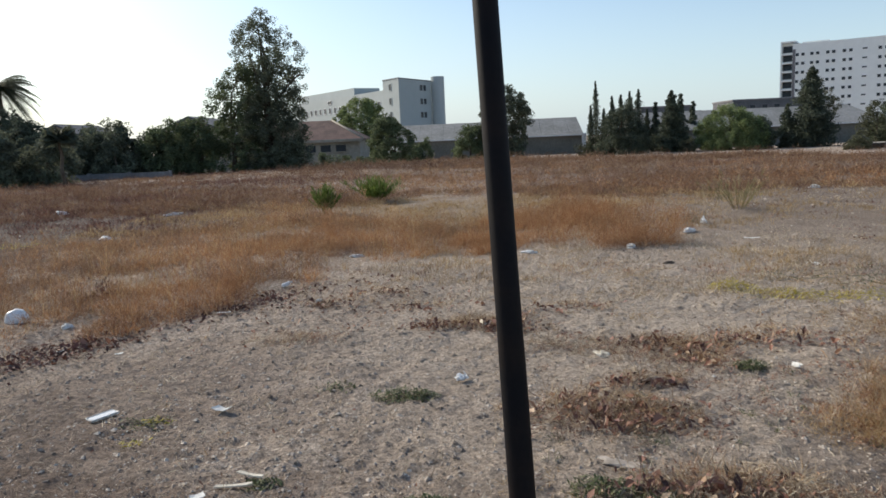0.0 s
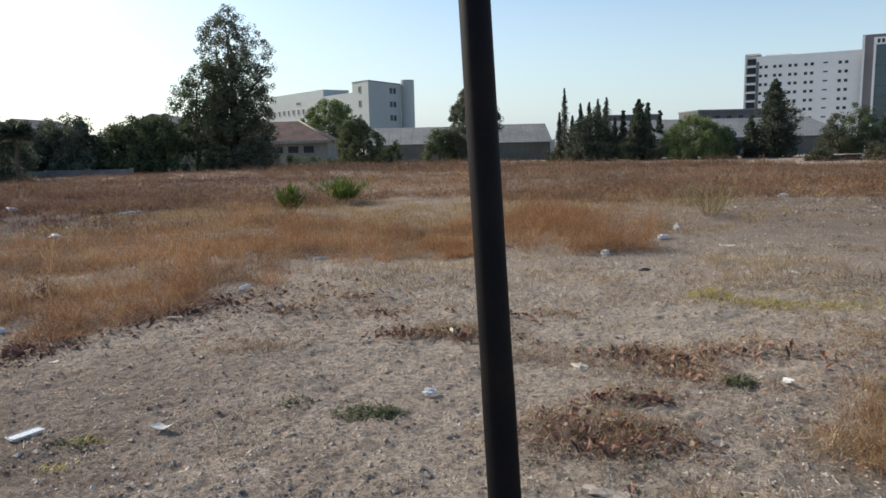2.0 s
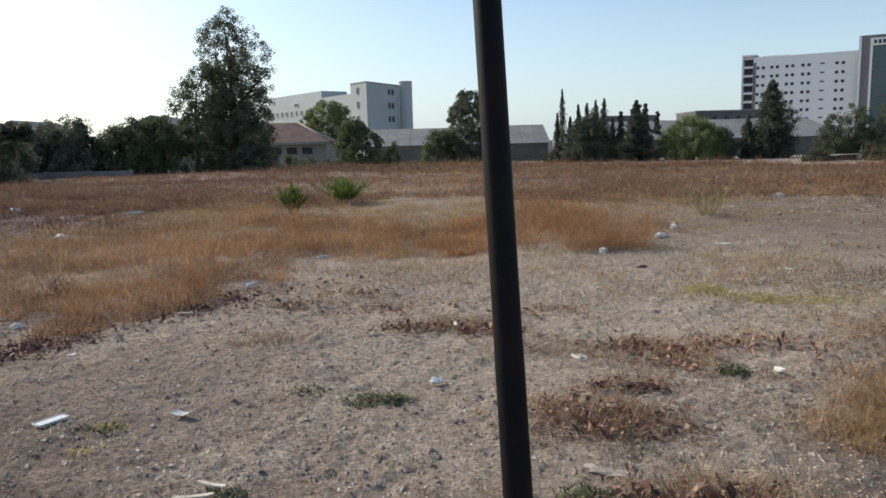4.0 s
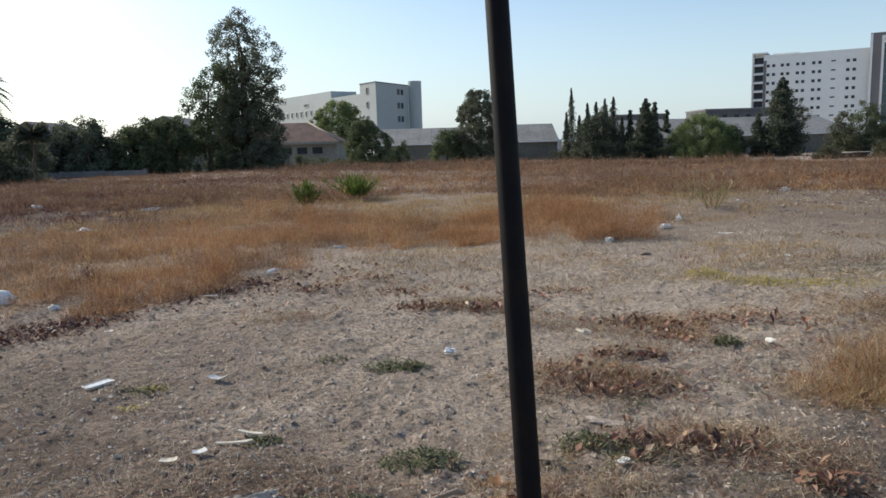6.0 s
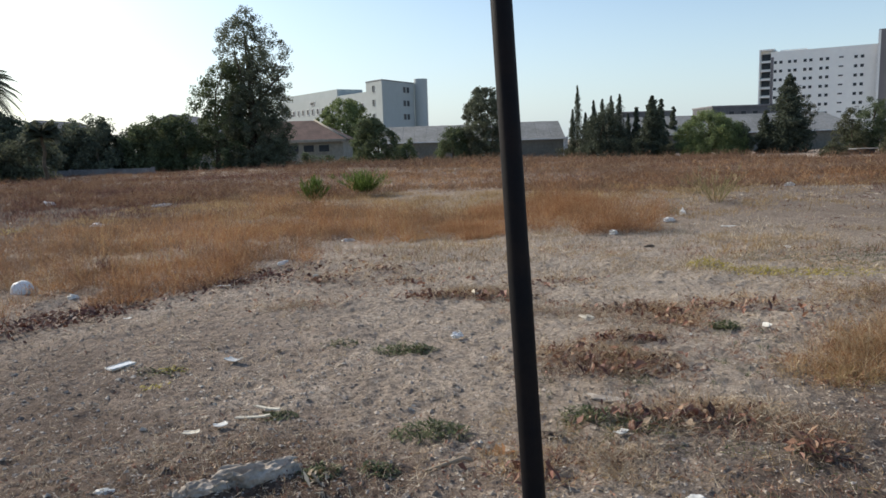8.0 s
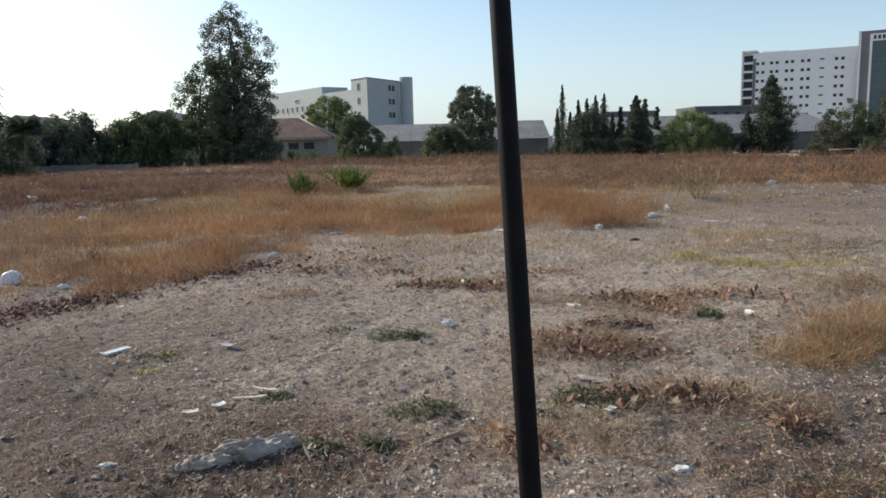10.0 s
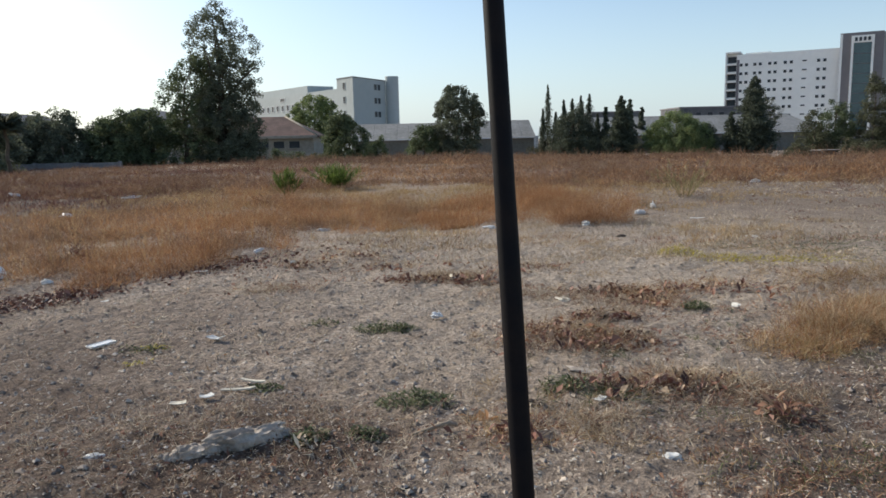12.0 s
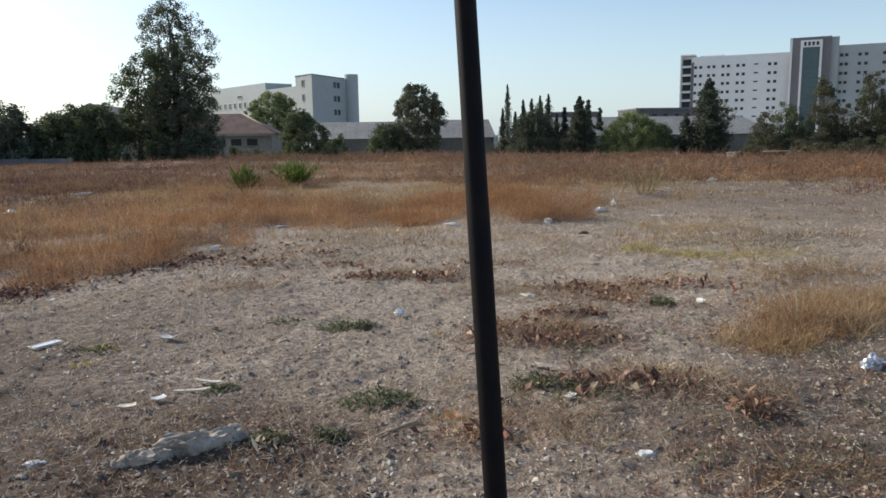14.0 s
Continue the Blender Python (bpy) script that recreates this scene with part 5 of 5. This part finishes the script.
def shed(x0, x1, y, depth, eave, ridge, base, label, hip=0.0):
    """A long low shed: walls and a ridged roof with overhanging eaves, in sheets."""
    ob = thing("shed", (x0 + x1) / 2, y, base, label, "shed", "long sheds")
    w, e, r = (x1 - x0) / 2, eave - base, ridge - base
    part("wall", box_mesh("wall", -w, w, 0, depth, -0.3, e, SHEDWALL), ob)
    for side in (0, 1):
        n = int(2 * w / 2.2)
        for k in range(n):
            bm = bmesh.new()
            a, b = -w - 0.4 + (2 * w + 0.8) * k / n, -w - 0.4 + (2 * w + 0.8) * (k + 1) / n - 0.03
            ha, hb = min(a, w - hip), min(b, w - hip)
            ye, yr = (-0.6, depth / 2) if side == 0 else (depth + 0.6, depth / 2)
            lift = 0.02 * (k % 2)
            q = [bm.verts.new(p) for p in ((a, ye, e - 0.12 + lift), (b, ye, e - 0.12 + lift), (hb, yr, r + lift), (ha, yr, r + lift))]
            q += [bm.verts.new((v.co.x, v.co.y, v.co.z + 0.07)) for v in q]
            for f in ((0, 1, 2, 3), (7, 6, 5, 4), (0, 4, 5, 1), (1, 5, 6, 2), (2, 6, 7, 3), (3, 7, 4, 0)):
                bm.faces.new([q[i] for i in f])
            bmesh.ops.recalc_face_normals(bm, faces=bm.faces[:])
            part("roof_sheet", bm_mesh("roof_sheet", bm, SHEDROOF), ob)
    part("gutter", box_mesh("gutter", -w - 0.4, w + 0.4, -0.75, -0.6, e - 0.22, e - 0.06, FRAMEWHITE), ob)
    for s in (-1, 1):
        bm = bmesh.new()
        xs = s * (w - 0.05)
        v = [bm.verts.new(p) for p in ((xs, 0, e), (xs, depth, e), (xs - (hip if s > 0 else 0), depth / 2, r - 0.05))]
        v += [bm.verts.new((q.co.x - s * 0.2, q.co.y, q.co.z)) for q in v]
        for f in ((0, 1, 2), (5, 4, 3), (0, 3, 4, 1), (1, 4, 5, 2), (2, 5, 3, 0)):
            bm.faces.new([v[i] for i in f])
        bmesh.ops.recalc_face_normals(bm, faces=bm.faces[:])
        part("gable", bm_mesh("gable", bm, SHEDWALL), ob)
    part("corner_post", box_mesh("corner_post", w + 0.005, w + 0.9, -0.25, 0.2, -0.3, e + 0.2, FRAMEWHITE), ob)
    return ob


shed(-14, 9.4, 150, 14, 1.9, 5.15, -2, "long low shed with pale grey sheet roof")
shed(10.2, 23.4, 150, 14, 1.85, 5.4, -2, "low grey shed with sheet roof and white corner post")
shed(34, 84, 150, 14, 1.9, 5.6, -2, "very long low shed with grey sheet roof", 4.5)

# the house with the clay roof
house = thing("house", -21.5, 100, -2, "low cream house with brown clay tile roof", "house")
part("wall", box_mesh("wall", -9, 6.9, 0, 10, -0.3, 4.4, CREAM), house)
for ring in (((-9.6, -0.6, 4.4), (7.5, -0.6, 4.4), (2.3, 5, 7.15), (-9.6, 5, 7.15)), ((7.5, 10.6, 4.4), (-9.6, 10.6, 4.4), (-9.6, 5, 7.15), (2.3, 5, 7.15))):
    bm = bmesh.new()
    lo = [bm.verts.new(p) for p in ring]
    hi = [bm.verts.new((p[0], p[1], p[2] + 0.16)) for p in ring]
    for f in ((0, 1, 2, 3), (7, 6, 5, 4), (0, 4, 5, 1), (1, 5, 6, 2), (2, 6, 7, 3), (3, 7, 4, 0)):
        bm.faces.new([(lo + hi)[i] for i in f])
    bmesh.ops.recalc_face_normals(bm, faces=bm.faces[:])
    part("roof", bm_mesh("roof", bm, TILE), house)
bm = bmesh.new()
hv = [bm.verts.new(p) for p in ((7.5, -0.6, 4.4), (7.5, 10.6, 4.4), (2.3, 5, 7.15), (7.5, -0.6, 4.56), (7.5, 10.6, 4.56), (2.3, 5, 7.31))]
for f in ((0, 1, 2), (5, 4, 3), (0, 3, 4, 1), (1, 4, 5, 2), (2, 5, 3, 0)):
    bm.faces.new([hv[i] for i in f])
bmesh.ops.recalc_face_normals(bm, faces=bm.faces[:])
part("roof_hip", bm_mesh("roof_hip", bm, TILE), house)
part("fascia", box_mesh("fascia", -9.6, 7.5, -0.72, -0.61, 4.2, 4.56, CREAM), house)
part("hip_cap", tube("hip_cap", [(7.5, -0.6, 4.58), (2.3, 5, 7.34)], [0.13, 0.13], CREAM, 8), house)
for k in range(6):
    window(house, -6.2 + 2.1 * k, -0.02, 3.35, 1.4, 0.9, 0, CREAM, WINDOW)


def far_house(x, y, w, eave, ridge, label):
    ob = thing("far_house", x, y, float(ground_z(x, y)), label, "house", "far houses")
    part("wall", box_mesh("wall", -w, w, 0, 8, -0.3, eave, CREAM), ob)
    for s in (-1, 1):
        bm = bmesh.new()
        v = [bm.verts.new(p) for p in ((s * (w + 0.6), -0.6, eave - 0.2), (s * (w + 0.6), 8.6, eave - 0.2), (0, 8.6, ridge), (0, -0.6, ridge))]
        v += [bm.verts.new((q.co.x, q.co.y, q.co.z + 0.18)) for q in v]
        for f in ((0, 1, 2, 3), (7, 6, 5, 4), (0, 4, 5, 1), (1, 5, 6, 2), (2, 6, 7, 3), (3, 7, 4, 0)):
            bm.faces.new([v[i] for i in f])
        bmesh.ops.recalc_face_normals(bm, faces=bm.faces[:])
        part("roof", bm_mesh("roof", bm, DARKROOF), ob)
    for yy in (0.0, 7.8):
        bm = bmesh.new()
        v = [bm.verts.new(p) for p in ((-w, yy, eave), (w, yy, eave), (0, yy, ridge - 0.05), (-w, yy + 0.2, eave), (w, yy + 0.2, eave), (0, yy + 0.2, ridge - 0.05))]
        for f in ((0, 1, 2), (5, 4, 3), (0, 3, 4, 1), (1, 4, 5, 2), (2, 5, 3, 0)):
            bm.faces.new([v[i] for i in f])
        part("gable", bm_mesh("gable", bm, CREAM), ob)
    window(ob, 0, -0.02, eave * 0.55, 1.2, 1.2, 0, FRAMEWHITE, WINDOW)
    return ob


far_house(-42.3, 75, 3.6, 4.6, 6.4, "grey-roofed gabled house behind the orchard hedge")
far_house(-31.0, 82, 4.4, 5.6, 7.5, "gabled house half hidden behind green trees")

# low wall along the orchard
wall = thing("garden_wall", -33, 52.5, 0, "low weathered grey concrete wall below the orchard", "wall")
for k in range(7):
    part("wall_panel", box_mesh("wall_panel", -9.8 + 3.0 * k, -6.84 + 3.0 * k, -0.1, 0.1, -0.2, 0.42 + 0.03 * (k % 2), CONCRETE, 0.012), wall)
    part("pier", box_mesh("pier", -6.83 + 3.0 * k, -6.81 + 3.0 * k + 0.18, -0.14, 0.14, -0.2, 0.5, CONCRETE, 0.012), wall)

# the grey office block
A, B, D = Vector((-15.9, 180)), Vector((-8.7, 194)), Vector((-20.4, 186))
C = B + D - A
d1, d2 = (D - A).normalized(), (B - A).normalized()
n1 = Vector((-d1.y, d1.x))
n1 = n1 if n1.y < 0 else -n1
n2 = Vector((-d2.y, d2.x))
n2 = n2 if n2.x * -0.3 - n2.y > 0 else -n2
office = thing("office_block", 0, 0, 0, "pale grey concrete office block with small windows", "building")
part("main_wall", bm_mesh("main_wall", prism(bmesh.new(), [tuple(p) for p in (A, B, C, D)], -2.5, 17.1), GREYWALL), office)
E1 = D + d1 * 52
part("wing_wall", bm_mesh("wing_wall", prism(bmesh.new(), [tuple(p) for p in (D + d1 * 0.02, E1, E1 - n1 * 12, D + d1 * 0.02 - n1 * 12)], -2.5, 14.85), GREYWALL), office)
P0, P1 = D + d1 * 18 - n1 * 1.5, D + d1 * 52 - n1 * 1.5
part("penthouse", bm_mesh("penthouse", prism(bmesh.new(), [tuple(p) for p in (P0, P1, P1 - n1 * 8, P0 - n1 * 8)], 14.85, 16.9), GREYWALL), office)
st = bmesh.new()
bmesh.ops.create_cone(st, cap_ends=True, segments=28, radius1=1.75, radius2=1.75, depth=20.6)
for v in st.verts:
    v.co += Vector((B.x + 1.75, B.y + 0.6, 8.0))
part("stair_tower", bm_mesh("stair_tower", st, GREYWALL, False), office)
part("parapet", bm_mesh("parapet", prism(bmesh.new(), [tuple(p) for p in (A + n1 * 0.12 + n2 * 0.12, B + n2 * 0.12, C, D + n1 * 0.12)], 17.1, 17.35), CONCRETE), office)
f1, f2 = math.degrees(math.atan2(n1.x, -n1.y)), math.degrees(math.atan2(n2.x, -n2.y))
for z in (15.3, 11.9, 8.5, 5.1, 1.7):
    p = A + d1 * 4.0 + n1 * 0.02
    window(office, p.x, p.y, z, 1.0, 1.5, f1, GREYWALL, WINDOW)
    for s in (10.6, 12.4):
        p = A + d2 * s + n2 * 0.02
        window(office, p.x, p.y, z, 1.3, 1.4, f2, GREYWALL, WINDOW)
for k in range(15):
    for z in (11.4, 8.0):
        p = D + d1 * (2.2 + 3.1 * k) + n1 * 0.02
        window(office, p.x, p.y, z, 1.3, 1.5, f1, FRAMEWHITE, WINDOW)
p = D + d1 * 30 + n1 * 0.02
window(office, p.x, p.y, 13.7, 2.6, 0.8, f1, FRAMEWHITE, WINDOW)

# the tall white block: s runs along its front
O, ax = Vector((108.0, 250.0)), Vector((0.865, -0.502))
out = Vector((-0.502, -0.865))
turn = math.degrees(math.atan2(out.x, -out.y))
tower = thing("tall_block", 0, 0, 0, "tall white block with small dark windows and glazed core", "building")


def slab(name, s0, s1, front, back, z0, z1, material, parent=tower):
    ring = [tuple(O + ax * s + out * o) for s, o in ((s0, front), (s1, front), (s1, back), (s0, back))]
    return part(name, bm_mesh(name, prism(bmesh.new(), ring, z0, z1), material), parent)


slab("wall", 0.5, 31.2, 0, -14, -3, 28.1, WHITEWASH)
slab("end_wall", -3.1, -2.7, 0.4, -14, -3, 28.6, WHITEWASH)
slab("end_bay", -2.68, 0.48, -1.5, -14, -3, 28.6, WHITEWASH)
slab("roof_slab", -3.1, 1.6, 0.4, -14, 28.62, 29.1, WHITEWASH)
# recess drawn as a proud dark strip, its shade put into the colour
slab("recess_strip", 0.52, 1.4, 0.04, -0.2, -2, 26.4, TAUPE)
slab("roof_house", 3, 11, -3, -10, 28.12, 28.8, WHITEWASH)
slab("core_wall", 31.2, 43.2, 2.2, -12, -3, 32.2, TAUPE)
slab("core_side", 43.22, 45.4, 1.2, -12, -3, 32.0, GREYWALL)
slab("core_edge", 31.22, 31.9, 2.26, 2.22, -3, 32.0, WHITEWASH)
slab("wall", 45.42, 82, 0, -14, -3, 29.3, GREYWALL)
glass = slab("curtain_wall", 35.0, 39.9, 2.5, 2.22, 2, 29.0, CURTAIN)
slab("frame_jamb", 34.3, 34.98, 2.7, 2.22, 2, 31.2, WHITEWASH)
slab("frame_jamb", 39.92, 40.6, 2.7, 2.22, 2, 31.2, WHITEWASH)
slab("frame_head", 35.0, 39.9, 2.7, 2.22, 29.02, 31.2, WHITEWASH)
for k in range(8):
    slab("mullion", 35.0, 39.9, 2.58, 2.51, 4.2 + 3.05 * k, 4.4 + 3.05 * k, DARKROOF, glass)
for s in (35.6, 36.8, 38.0, 39.2):
    p = O + ax * s + out * 2.72
    window(tower, p.x, p.y, 30.1, 0.75, 1.2, turn, WHITEWASH, WINDOW, False)
for k in range(9):
    z = 24.6 - 2.87 * k
    for s in (1.9, 3.6, 6.2, 7.9, 10.8, 12.5, 15.5, 17.3, 25.3, 27.1):
        p = O + ax * s + out * 0.02
        window(tower, p.x, p.y, z, 0.95, 0.95, turn, WHITEWASH, WINDOW, False)
    p = O + ax * 21.2 + out * 0.02
    window(tower, p.x, p.y, z + 0.2, 1.3, 0.45, turn, WHITEWASH, WINDOW, False)
    for s in (46.3, 47.7, 51.4, 53.2, 58.2, 63.0, 64.8, 69, 70.8):
        p = O + ax * s + out * 0.02
        window(tower, p.x, p.y, 26.2 - 2.87 * k, 0.95, 0.95, turn, GREYWALL, WINDOW, False)
    p = O + ax * -1.1 - out * 1.48
    window(tower, p.x, p.y, 26.6 - 2.87 * k, 2.6, 1.9, turn, TAUPE, WINDOW, False)
    slab("balcony", -2.68, 0.48, 0.35, -1.45, 24.7 - 2.87 * k, 25.2 - 2.87 * k, WHITEWASH)

# dark low blocks behind the sheds
for x0, x1, y, h, lab in ((71.5, 92, 200, 9.6, "low dark flat-roofed building behind sheds"), (46, 60, 195, 8.6, "low dark flat-roofed building behind cypresses")):
    ob = thing("low_block", x0, y, -2, lab, "building", "low blocks")
    part("wall", box_mesh("wall", 0, x1 - x0, 0, 16, -0.5, h + 1.2, DARKROOF), ob)
    part("parapet", box_mesh("parapet", -0.2, x1 - x0 + 0.2, -0.2, 16.2, h + 1.21, h + 1.6, TAUPE), ob)
    for k in range(5):
        window(ob, 2 + 3.2 * k, -0.02, h - 0.6, 1.4, 1.2, 0, TAUPE, WINDOW)

# a low white-topped shelter at the far right of the field
shelter = thing("low_shelter", 59.6, 108, -2.62, "low open shelter with thin pale flat roofs", "shelter")
part("roof", box_mesh("roof", -3.4, -0.2, -1.2, 2.2, 1.34, 1.42, SHEDROOF), shelter)
part("roof", box_mesh("roof", 0.1, 4.2, -1.2, 2.2, 1.42, 1.50, SHEDROOF), shelter)
for x in (-3.2, -0.4, 0.4, 4.0):
    part("post", box_mesh("post", x - 0.06, x + 0.06, -1.0, -0.88, -0.2, 1.33 if x < 0 else 1.41, DARKROOF), shelter)
part("back_wall", box_mesh("back_wall", -3.4, 4.2, 1.9, 2.1, -0.2, 1.33, DARKROOF), shelter)
